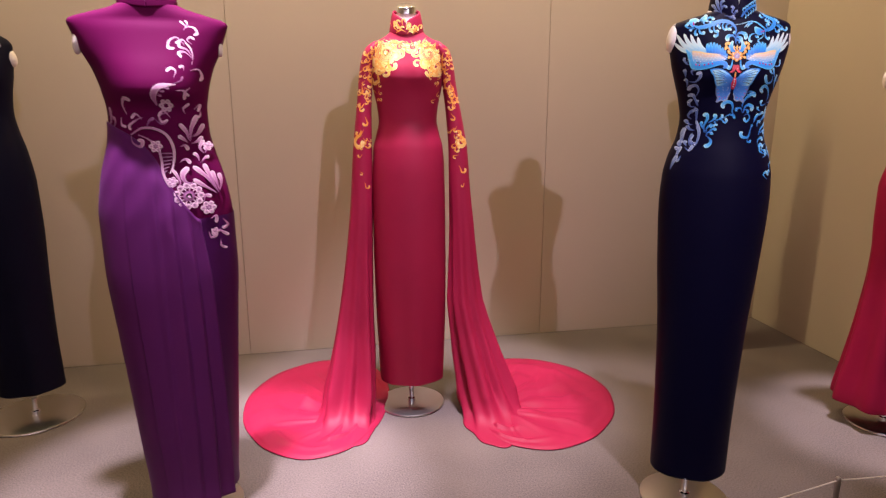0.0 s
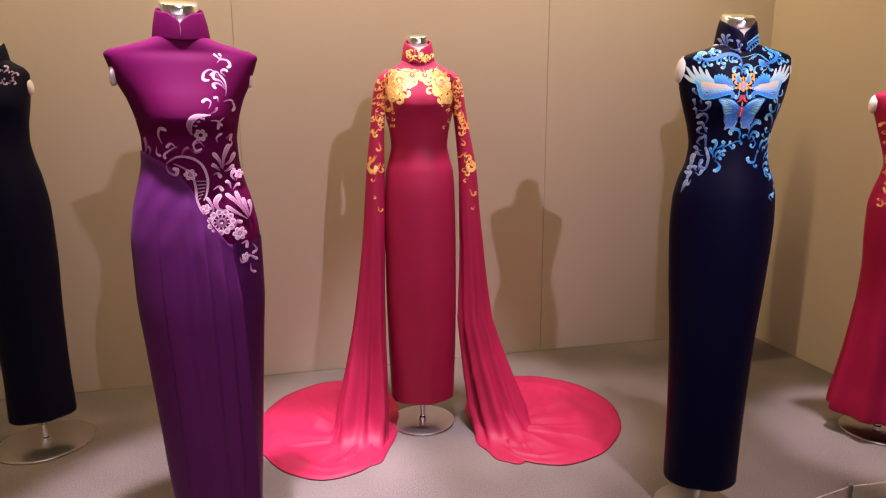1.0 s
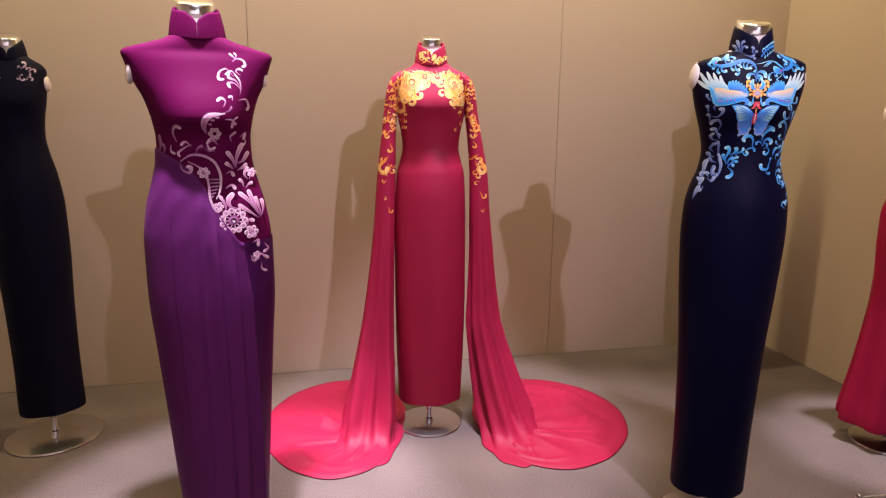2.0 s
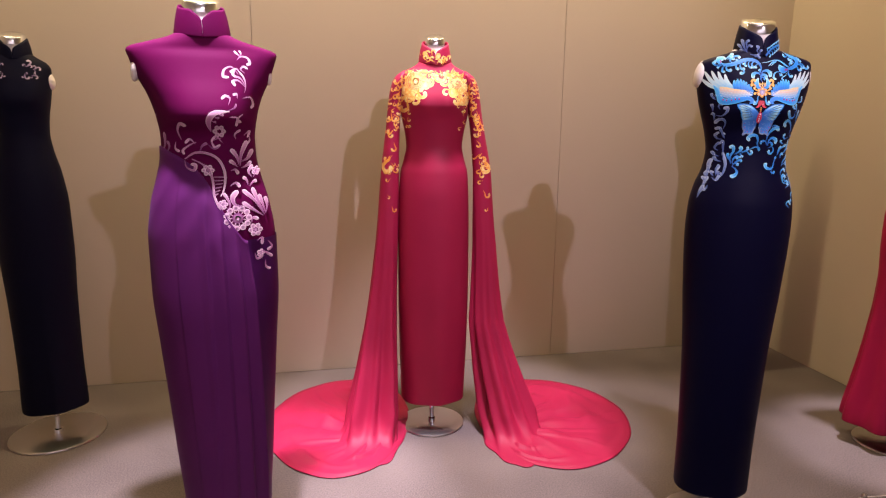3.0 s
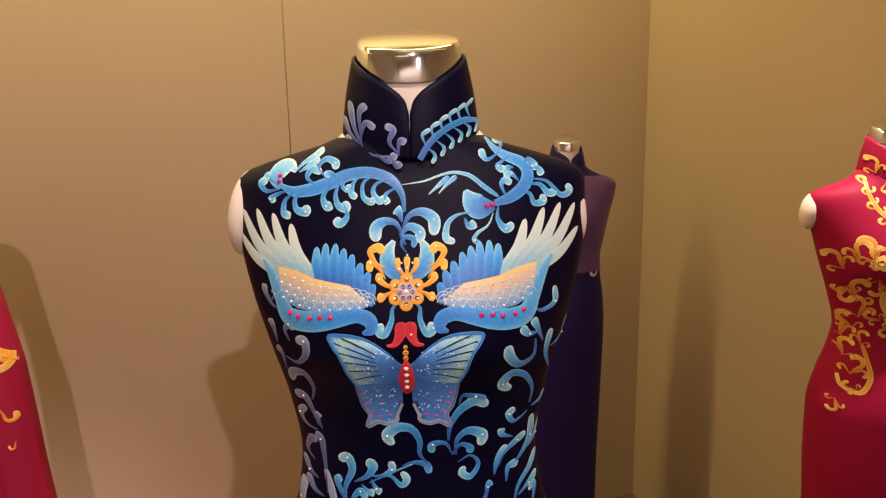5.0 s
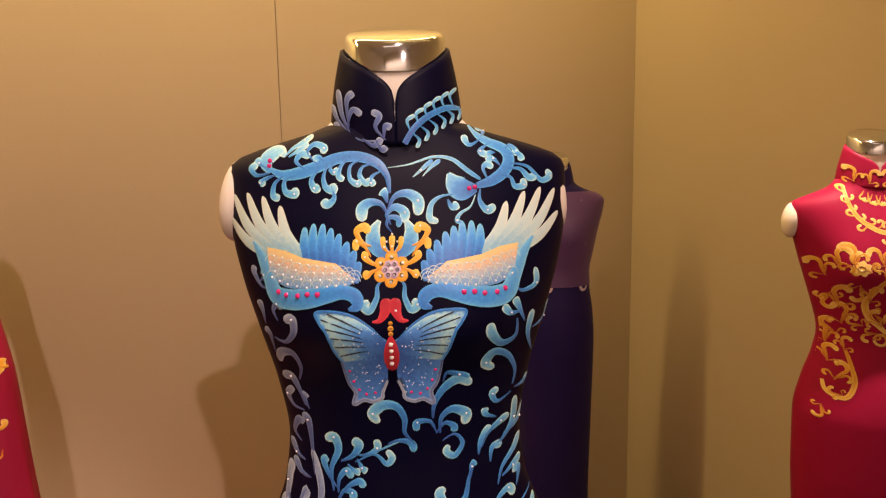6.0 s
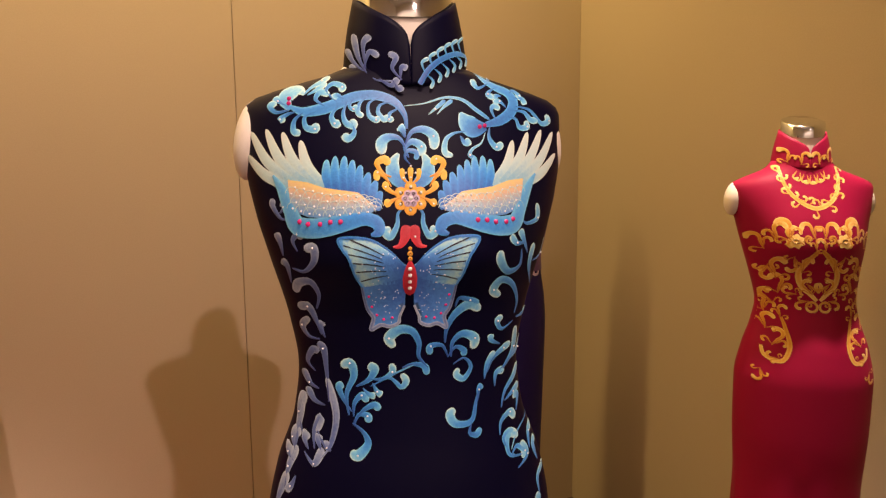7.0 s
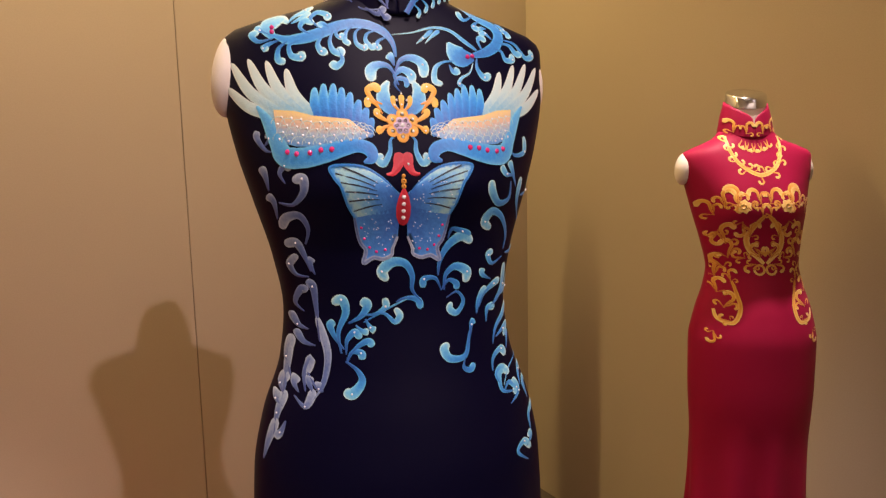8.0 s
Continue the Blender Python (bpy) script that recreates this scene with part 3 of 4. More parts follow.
for side in (-1, 1):
    fronds(s, 0.0119, ((-27, 43), (-16, 45), (-8, 60), (-7, 80)), t0=0.9, t1=0.2, swap=-side)
s.done("red_petal_embroidery", T_RED, navy, "red crescent petals")
s = Stitch(navy_body)
for side in (-1, 1):
    fronds(s, 0.0091, ((-11, 111), (-20, 100), (-21, 81), (-31, 61), (-40, 69), (-32, 76)), t0=0.3, swap=-side)
    s.vine_wide([nv(-side * x, y) for x, y in ((-20, 204), (-28, 186), (-27, 168), (-15, 154), (-2, 146))], (0.004, 0.013, 0.016, 0.014, 0.005), 1.0, 0.2)
fronds(s, 0.0126, ((-8, 214), (-19, 231), (-36, 233), (-47, 223), (-46, 203)), ((-8, 220), (2, 242), (21, 247), (38, 235), (38, 211)))
fronds(s, 0.0105, ((-9, 232), (-13, 246), (-19, 253)), ((-3, 197), (-9, 214), (3, 225), (18, 216), (16, 200)))
fronds(s, 0.0063, ((-1, 185), (-9, 197), (-4, 209), (10, 205), (8, 193)), t1=0.6)
s.done("plume_embroidery", T_BLUE, navy, "pale blue acanthus plume")

# long-tailed vines across the shoulders
s = Stitch(navy_body)
s.vine_wide([nv(x, y) for x, y in ((-6, 248), (-10, 275), (-27, 298), (-58, 310), (-91, 307), (-121, 294), (-149, 284), (-177, 281), (-198, 291))], (0.003, 0.006, 0.010, 0.011, 0.012, 0.013, 0.013, 0.010, 0.004), 0.2, 0.6)
fronds(s, 0.0070, ((-17, 286), (-33, 277), (-35, 265), (-28, 268)), ((-31, 298), (-49, 292), (-53, 278), (-43, 265), (-37, 273)), ((-49, 306), (-68, 295), (-68, 273), (-56, 264), (-51, 271)), ((-72, 306), (-83, 295), (-86, 278), (-77, 271)),
       ((-93, 304), (-100, 290), (-93, 284), (-87, 291)), t0=0.2)
fronds(s, 0.0098, ((-104, 297), (-110, 277), (-105, 259), (-93, 255), (-97, 265)), ((-118, 290), (-129, 273), (-123, 258), (-115, 261)), ((-97, 263), (-91, 242), (-101, 231), (-109, 239)), ((-154, 281), (-173, 271), (-170, 252), (-155, 249), (-157, 259)), t0=0.3)
fronds(s, 0.0084, ((-176, 279), (-190, 266), (-191, 246), (-179, 242)), ((-189, 281), (-204, 276), (-214, 268), (-206, 270)), ((-200, 285), (-222, 281), (-233, 293), (-222, 300)), ((-202, 291), (-219, 302), (-227, 310)), t0=0.1)
fronds(s, 0.0084, ((-140, 290), (-156, 303), (-149, 317), (-134, 311)), ((-121, 298), (-139, 319), (-128, 333), (-112, 326), (-117, 318)), ((-110, 303), (-120, 310), (-128, 304)), t0=0.2)
fronds(s, 0.0077, ((-176, 313), (-165, 326), (-145, 340), (-134, 351)), ((-170, 312), (-154, 323), (-139, 336)), t0=0.6)
s.vine_wide([nv(x, y) for x, y in ((-198, 285), (-208, 304), (-200, 318), (-185, 322), (-175, 313))], (0.006, 0.016, 0.018, 0.013, 0.004), 0.6, 1.0)
s.done("vine_embroidery", T_BLUE, navy, "curling blue and white embroidered vine")
s = Stitch(navy_body)
s.vine_wide([nv(x, y) for x, y in ((130, 257), (155, 265), (176, 281), (184, 302), (175, 320), (151, 332), (133, 345), (121, 365))], (0.006, 0.011, 0.013, 0.013, 0.012, 0.010, 0.007, 0.003), 0.3, 0.7)
fronds(s, 0.0084, ((167, 273), (186, 270), (194, 254), (209, 256), (206, 267)), ((181, 285), (203, 284), (218, 269), (233, 271)), ((187, 294), (216, 288), (240, 264), (257, 270), (250, 281)), ((185, 311), (202, 310), (207, 298)), ((177, 319), (187, 326), (197, 316), (192, 311)), t0=0.2)
fronds(s, 0.0077, ((150, 264), (141, 285), (147, 293), (157, 287)), ((169, 291), (157, 303), (146, 298)), ((161, 313), (153, 313), (147, 307)), ((150, 329), (136, 316), (148, 309)), ((139, 338), (121, 327), (113, 334), (111, 345)), ((139, 342), (147, 355), (133, 361)), t0=0.2)
fronds(s, 0.0077, ((92, 244), (72, 240), (59, 228), (57, 206), (70, 200)), t0=0.4)
fronds(s, 0.0049, ((128, 242), (120, 223), (104, 212), (99, 201), (107, 197)), ((-10, 290), (23, 295), (60, 307), (90, 303), (114, 284), (137, 267)), ((30, 274), (42, 285), (60, 302)), ((45, 275), (58, 290), (72, 302)), t0=1.0, t1=0.5)
fronds(s, 0.0091, ((136, 252), (135, 232), (147, 216), (160, 223)), ((84, 236), (91, 223), (101, 228)), t0=0.2)
s.vine_wide([nv(x, y) for x, y in ((85, 279), (94, 263), (107, 252), (130, 253))], (0.004, 0.020, 0.024, 0.008), 0.9, 0.1)
s.done("vine_embroidery", T_BLUE, navy, "curling blue and white embroidered vine")
s = Stitch(navy_body, 0.0022, 0.0002)
for x, y in ((-199, 306), (-199, 297), (117, 253), (126, 255)):
    s.bead(*nv(x, y), 0.0026)
s.done("beading", M_RUBY, navy)

# lower sprays on the waist and hips
s = Stitch(navy_body)
fronds(s, 0.0126, ((32, -188), (16, -166), (16, -139), (4, -116), (-18, -113), (-34, -129), (-25, -146)), ((61, -142), (64, -115), (79, -87), (104, -71), (124, -85)), ((72, -171), (75, -142), (93, -128), (115, -140), (112, -161)))
fronds(s, 0.0084, ((-12, -186), (6, -180), (25, -185), (30, -202)), ((66, -168), (56, -147), (36, -147), (35, -163)), ((66, -171), (80, -153), (95, -161), (94, -172)), ((78, -74), (85, -57), (104, -63), (121, -71)), t1=0.7)
fronds(s, 0.0084, ((76, -186), (96, -177), (109, -196), (96, -217), (82, -208), (86, -196)))
fronds(s, 0.0119, ((-104, -279), (-107, -240), (-94, -204), (-100, -180), (-115, -188)), ((-90, -224), (-69, -210), (-59, -190), (-70, -182)), t0=0.1)
fronds(s, 0.0084, ((-66, -209), (-45, -207), (-29, -194), (-31, -178)), ((-54, -207), (-31, -207), (-15, -223), (-6, -212), (-14, -198)), ((-63, -216), (-55, -232), (-47, -238)), ((-79, -227), (-69, -238), (-58, -240)), t0=0.2)
fronds(s, 0.0091, ((-96, -281), (-94, -256), (-81, -240), (-72, -252)), ((-96, -290), (-78, -267), (-60, -257), (-53, -267)), ((-96, -297), (-87, -277), (-72, -278), (-72, -290)), ((-99, -272), (-112, -252), (-120, -229), (-112, -222)), t1=0.8)
fronds(s, 0.0126, ((-98, -293), (-79, -310), (-73, -330), (-90, -351), (-102, -345)))
fronds(s, 0.0112, ((127, -238), (119, -263), (109, -300), (80, -301), (69, -282), (79, -274)))
fronds(s, 0.0084, ((122, -264), (124, -244), (131, -236)), ((109, -304), (105, -322), (118, -328), (125, -317)), t1=0.7)
s.vine([nv(x, y) for x, y in ((-66, -222), (-24, -197), (10, -180))], 0.0022)
s.done("waist_spray_embroidery", T_BLUE, navy, "blue embroidered sprays over the waist")
# this side's scrolls get the darker thread: its shade is in the colour
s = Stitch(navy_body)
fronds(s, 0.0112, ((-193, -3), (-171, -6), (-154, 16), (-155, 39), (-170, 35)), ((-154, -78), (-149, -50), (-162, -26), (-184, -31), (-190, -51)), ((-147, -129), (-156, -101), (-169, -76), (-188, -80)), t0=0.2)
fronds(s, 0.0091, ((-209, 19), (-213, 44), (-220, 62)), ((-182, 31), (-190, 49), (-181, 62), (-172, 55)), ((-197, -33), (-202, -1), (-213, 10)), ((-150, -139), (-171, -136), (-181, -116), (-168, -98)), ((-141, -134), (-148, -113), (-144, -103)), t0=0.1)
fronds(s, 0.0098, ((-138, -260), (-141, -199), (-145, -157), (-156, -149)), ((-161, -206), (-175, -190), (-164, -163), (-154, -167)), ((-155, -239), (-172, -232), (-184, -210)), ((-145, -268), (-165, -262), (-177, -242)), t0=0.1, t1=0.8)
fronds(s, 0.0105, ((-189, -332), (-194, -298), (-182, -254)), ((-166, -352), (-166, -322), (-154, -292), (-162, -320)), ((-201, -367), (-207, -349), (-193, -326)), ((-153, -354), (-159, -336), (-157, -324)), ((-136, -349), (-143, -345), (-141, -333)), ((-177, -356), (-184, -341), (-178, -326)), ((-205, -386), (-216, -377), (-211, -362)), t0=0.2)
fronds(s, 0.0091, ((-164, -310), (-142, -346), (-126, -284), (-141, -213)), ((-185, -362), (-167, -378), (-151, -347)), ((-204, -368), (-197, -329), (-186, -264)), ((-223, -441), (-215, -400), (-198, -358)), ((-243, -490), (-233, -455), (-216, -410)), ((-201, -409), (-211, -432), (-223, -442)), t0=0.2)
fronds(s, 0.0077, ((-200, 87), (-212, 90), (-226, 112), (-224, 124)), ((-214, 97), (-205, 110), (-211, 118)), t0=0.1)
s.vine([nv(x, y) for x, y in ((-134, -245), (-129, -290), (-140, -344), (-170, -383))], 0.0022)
s.done("side_spray_embroidery", T_DUSK, navy, "embroidered scrolls down the side, with shade painted into their thread")
s = Stitch(navy_body)
fronds(s, 0.0119, ((201, 26), (199, -6), (174, -14), (156, 9), (154, 29)), ((198, -107), (202, -78), (187, -43), (162, -29), (147, -48), (162, -62)), t0=0.1)
fronds(s, 0.0091, ((202, -116), (222, -115), (233, -105)), ((195, -122), (170, -132), (160, -114), (171, -106)), ((168, -163), (149, -151), (148, -138)), ((209, 38), (189, 39), (175, 55)), ((236, -53), (224, -9), (232, 33)), ((232, -3), (261, 6), (271, 37)), ((216, 16), (204, 46), (195, 64)), t0=0.1)
fronds(s, 0.0098, ((142, -214), (153, -189), (176, -174), (193, -168)), ((136, -226), (141, -200), (157, -175)), ((169, -216), (184, -208), (202, -180), (204, -136)), ((157, -246), (161, -220), (179, -220)), ((172, -224), (188, -202), (216, -190), (224, -166)), ((170, -292), (180, -262), (205, -240), (216, -222)), ((178, -281), (199, -271), (218, -265)), ((206, -312), (212, -286), (199, -278)), t0=0.1)
fronds(s, 0.0098, ((165, -342), (169, -318), (189, -307), (201, -323)), ((180, -373), (172, -351), (185, -342), (205, -358)), ((232, -392), (234, -364), (246, -358)), ((252, -425), (243, -393), (251, -384)), ((187, -387), (200, -374), (218, -390), (209, -397)), t0=0.2)
fronds(s, 0.0091, ((214, -394), (183, -383), (180, -351), (198, -346)), ((200, -414), (224, -398), (210, -371)), ((250, -486), (248, -453), (270, -443)), ((235, -536), (208, -509), (225, -495), (244, -516)), ((231, -509), (248, -496), (238, -484)), t0=0.2)
fronds(s, 0.0077, ((197, 84), (210, 74), (235, 82), (232, 111)), t0=0.1)
s.vine([nv(x, y) for x, y in ((240, -335), (206, -348), (188, -375))], 0.0022)
s.done("side_spray_embroidery", T_BLUE, navy, "silver-blue embroidered scrolls down the side")
s = Stitch(navy_body, 0.0014, 0.0002)
for u, z in GEMS[::2]:
    s.bead(u, z, 0.0013)
s.done("crystal_beading", M_GEM, navy, "tiny crystals set in the leaves")
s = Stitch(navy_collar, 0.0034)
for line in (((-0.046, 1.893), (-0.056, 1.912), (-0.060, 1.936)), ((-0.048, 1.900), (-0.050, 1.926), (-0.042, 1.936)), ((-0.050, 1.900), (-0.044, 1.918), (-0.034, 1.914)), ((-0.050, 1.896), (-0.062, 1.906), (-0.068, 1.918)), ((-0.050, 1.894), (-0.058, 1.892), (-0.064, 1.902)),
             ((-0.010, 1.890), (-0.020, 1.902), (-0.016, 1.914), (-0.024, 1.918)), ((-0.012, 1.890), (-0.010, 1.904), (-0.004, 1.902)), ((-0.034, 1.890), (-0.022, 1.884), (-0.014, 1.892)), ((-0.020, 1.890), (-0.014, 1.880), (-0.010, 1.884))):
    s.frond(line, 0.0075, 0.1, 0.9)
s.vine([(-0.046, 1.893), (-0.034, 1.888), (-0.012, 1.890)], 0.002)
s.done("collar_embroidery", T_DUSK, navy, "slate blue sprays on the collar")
s = Stitch(navy_collar, 0.0034)
s.vine_wide([(0.009, 1.886), (0.020, 1.902), (0.036, 1.913), (0.054, 1.917), (0.068, 1.912)], (0.006, 0.0065, 0.0065, 0.006, 0.003), 0.1, 0.6)
for k in range(6):
    x, z = 0.016 + 0.009 * k, 1.897 + 0.020 * math.sin(0.30 * k)
    s.frond([(x, z), (x - 0.004, z + 0.012), (x + 0.004, z + 0.017)], 0.0045, 0.4, 1.0)
    s.frond([(x, z), (x + 0.008, z - 0.008), (x + 0.005, z - 0.016)], 0.0045, 0.3, 1.0)
s.done("collar_feather_embroidery", T_BLUE, navy, "blue feather on the collar")

# ---- crimson gown with floor-length sleeves ----
RED_AT, RED_TURN = (0.0, 0.0), -8
RED_ROWS = [(0.115, 0.166, 0.125), (0.30, 0.172, 0.128), (0.47, 0.178, 0.130), (0.78, 0.183, 0.133), (1.08, 0.182, 0.134), (1.25, 0.178, 0.134), (1.37, 0.170, 0.126), (1.44, 0.152, 0.112), (1.50, 0.141, 0.103),
            (1.57, 0.148, 0.108), (1.65, 0.165, 0.116), (1.72, 0.172, 0.114), (1.79, 0.178, 0.100), (1.835, 0.180, 0.086), (1.858, 0.165, 0.078), (1.878, 0.120, 0.070), (1.900, 0.086, 0.066), (1.912, 0.079, 0.064)]
red_body = Body(RED_ROWS, 1.70, 0.044, 0.004, 6, 1.15)
red_collar = Collar(1.910, 2.000, 0.081, 0.064, 0.073, 0.063)
red = gown(RED_AT, RED_TURN, red_body, 0.155, 1.908, M_RED, red_collar, "crimson silk gown with flame embroidery and trailing sleeves")
dress_form(RED_AT, RED_TURN, 2.030, RED_ROWS, 0.0, "white headless dress form with chrome cap under the crimson gown", 0.95, 0.046)
SLEEVE = [(0.005, 0.350, -0.215, 0.170, 0.262), (0.012, 0.342, -0.190, 0.156, 0.205), (0.03, 0.332, -0.160, 0.144, 0.152), (0.06, 0.326, -0.138, 0.136, 0.124), (0.11, 0.318, -0.118, 0.130, 0.108), (0.20, 0.308, -0.095, 0.119, 0.098), (0.31, 0.296, -0.074, 0.109, 0.090), (0.47, 0.284, -0.050, 0.094, 0.074), (0.78, 0.258, -0.024, 0.070, 0.058), (1.08, 0.236, -0.015, 0.056, 0.054), (1.37, 0.222, -0.010, 0.046, 0.052),
          (1.65, 0.202, -0.004, 0.034, 0.050), (1.76, 0.188, 0.0, 0.034, 0.058), (1.82, 0.172, 0.0, 0.034, 0.060), (1.85, 0.156, 0.0, 0.026, 0.052), (1.866, 0.144, 0.0, 0.012, 0.03)]


class Sleeve:
    def __init__(self, side):
        self.side = side

    def at(self, th, z, out=0.0):
        cx, cy, hw, hd = curve_at(SLEEVE, z)
        k = max(0.0, 1 - z / 1.25) * min(1.0, 0.15 + z / 0.16)
        w = 1 + 0.22 * k * math.sin(4 * th + 2.2 * self.side + 1.2 * z) + 0.17 * k * math.sin(9 * th + 1.0 + 2 * z)
        cx += 0.085 * max(0.0, 1 - z / 0.6) + 0.022 * max(0.0, min(1.0, (1.68 - z) / 0.3, (z - 0.5) / 0.5)) if self.side > 0 else 0.0
        return Vector((self.side * cx + (hw * w + out) * math.sin(th), cy - (hd * w + out) * math.cos(th), z))

    def front(self, u, z, out=0.0):
        cx, cy, hw, hd = curve_at(SLEEVE, z)
        return self.at(math.asin(max(-0.97, min(0.97, (u - self.side * cx) / hw))), z, out)


def train_mesh(side):
    """A wide round of cloth lying on the floor, gathered towards the sleeve."""
    verts, faces, na, nr = [], [], 200, 44
    cx, cy = (-0.50, 0.03) if side < 0 else (0.665, 0.02)
    rx, ry = (0.385, 0.56) if side < 0 else (0.425, 0.53)
    gx, gy = (-0.31, -0.16) if side < 0 else (0.40, -0.16)
    for j in range(nr):
        q = j / (nr - 1)
        for i in range(na):
            a = 2 * math.pi * i / na
            e = 1 + 0.03 * math.sin(3 * a + side) + 0.004 * math.sin(11 * a)
            ex, ey = cx + rx * e * math.cos(a), cy + ry * e * math.sin(a)
            x, y = gx + (ex - gx) * (0.03 + 0.97 * q), gy + (ey - gy) * (0.03 + 0.97 * q)
            near = math.exp(-((x - gx) ** 2 + (y - gy) ** 2) / 0.05)
            z = 0.008 + 0.012 * (1 - q) * (1 + math.sin(9 * a + 3 * q))  + 0.036 * abs(noise.noise(Vector((x * 4.2, y * 4.2, side)))) * (1 - q ** 6)
            z += 0.014 * math.exp(-((q - 0.55 - 0.12 * math.sin(2 * a + side)) / 0.05) ** 2) * max(0.0, math.sin(3 * a + 1.3 * side)) + 0.010 * math.exp(-((q - 0.8) / 0.035) ** 2) * max(0.0, math.sin(2 * a - 0.6))
            z += 0.007 * near * (1 - q) + 0.005 * max(0.0, math.sin(14 * a + 5 * noise.noise(Vector((x * 4, y * 4, 2.0))))) ** 4 * q * (1 - q) * 4
            if q > 0.97:
                z = 0.004
            verts.append((x, y, z))
    faces = grid_faces(na, nr, True)
    return mesh_from("train", verts, faces, [M_RED])


for side in (-1, 1):
    sl = Sleeve(side)
    verts, nz, nt = [], 110, 72
    for j in range(nz):
        z = 0.005 + (1.866 - 0.005) * (j / (nz - 1)) ** 1.5
        for i in range(nt):
            verts.append(sl.at(2 * math.pi * i / nt, z))
    sleeve = thick(part("sleeve", mesh_from("sleeve", verts, grid_faces(nt, nz, True), [M_RED]), red, "floor-length draped silk sleeve"), 0.002)
    thick(part("train", train_mesh(side), sleeve, "rounded silk train spread on the floor"), 0.003)
    s = Stitch(sl, 0.0005, 0.0004)
    rnd = random.Random(7 + side)
    for k in range(84):
        z = 1.84 - 0.70 * (k / 84) ** 1.15 + rnd.uniform(-0.02, 0.02)
        if (z < 1.58 and not 1.37 < z < 1.47) and k % 7:
            continue
        cx = side * curve_at(SLEEVE, z)[0]
        s.scroll(cx + rnd.uniform(-0.022, 0.022), z, rnd.uniform(0.022, 0.048), rnd.uniform(200, 340), rnd.choice((-2.6, 2.6)), 0.1, rnd.uniform(0.6, 1.0))
    s.scroll(side * 0.222, 1.455, 0.085, 270 + side * 20, -side * 3.0, 0.3, 1.0)
    s.done("sleeve_embroidery", T_FLAME, sleeve, "flame-yellow scrolls down the sleeve")
rnd = random.Random(21)
s = Stitch(red_body, 0.0005, 0.0004)
for k in range(26):
    a = k / 25
    u = -0.14 + 0.28 * a
    z = 1.862 - 0.055 * abs(2 * a - 1) ** 1.6
    for q in range(3 if abs(2 * a - 1) > 0.55 else 1):
        s.scroll(u + rnd.uniform(-0.01, 0.01), z - 0.022 * q + rnd.uniform(-0.006, 0.006) - 0.02 * (abs(2 * a - 1) > 0.6), rnd.uniform(0.04, 0.075), rnd.uniform(190, 350), rnd.choice((-2.7, 2.7)), 0.3, 1.0)
for u, z, r in ((-0.105, 1.80, 0.036), (-0.12, 1.76, 0.03), (0.118, 1.785, 0.036), (-0.06, 1.838, 0.022), (-0.02, 1.845, 0.016), (0.085, 1.81, 0.024)):
    for k in range(4):
        s.stroke([(u + r * (1 - 0.23 * k) * math.cos(t), z + r * (1 - 0.23 * k) * math.sin(t)) for t in np.linspace(0.4 + k, 5.4 + k, 16)], [0.002 + 0.006 * math.sin(math.pi * i / 15) for i in range(16)], 0.4, 1.0)
s.pad(-0.092, 1.812, 0.054, 0.060, 0.75, 0.95, 9, 0.16, 4)
s.pad(0.104, 1.806, 0.042, 0.044, 0.7, 0.95, 7, 0.30, 4)
s.pad(0.010, 1.834, 0.066, 0.017, 0.8, 1.0, 9, 0.25, 3)
for k in range(34):
    side = -1 if k % 2 else 1
    u = side * rnd.uniform(0.05, 0.15)
    z = 1.884 - 0.30 * max(0.0, abs(u) - 0.085) - rnd.uniform(0, 0.03)
    s.scroll(u, z, rnd.uniform(0.030, 0.055), rnd.uniform(200, 340), rnd.choice((-2.7, 2.7)), rnd.uniform(0.0, 0.4), rnd.uniform(0.6, 1.0))
s.done("yoke_embroidery", T_FLAME, red, "yellow and orange flame embroidery on the yoke")
s = Stitch(red_body, 0.0016, 0.0002)
for u, z, r in ((-0.090, 1.810, 0.048), (0.104, 1.806, 0.034), (-0.030, 1.836, 0.014), (0.030, 1.836, 0.014)):
    for k in range(6):
        q = r * (1 - 0.16 * k)
        s.stroke([(u + q * math.cos(t), z + q * math.sin(t)) for t in np.linspace(0.2 + 1.1 * k, 4.0 + 1.1 * k, 18)], [0.0008 + 0.0016 * math.sin(math.pi * i / 17) for i in range(18)], 0.2, 0.9, 3)
s.done("swirl_line_embroidery", T_RED, red, "red swirl lines through the flames")
s = Stitch(red_body, 0.0006, 0.0008)
for k in range(30):
    side = -1 if k % 2 else 1
    z = 1.80 - 0.22 * (k / 30) ** 1.3
    s.scroll(side * (0.138 + rnd.uniform(-0.018, 0.012)), z, 0.024, rnd.uniform(0, 360), 2.8, 0.2, 1)
s.done("armhole_embroidery", T_FLAME, red, "small scattered flame scrolls at the armholes")
s = Stitch(red_collar, 0.0034)
for k in range(18):
    s.scroll(rnd.uniform(-0.068, 0.068), 1.905 + rnd.uniform(0, 0.05), 0.032, rnd.uniform(30, 150), rnd.choice((-2.8, 2.8)), 0.2, 1.0)
s.done("collar_embroidery", T_FLAME, red, "flame scrolls on the collar")

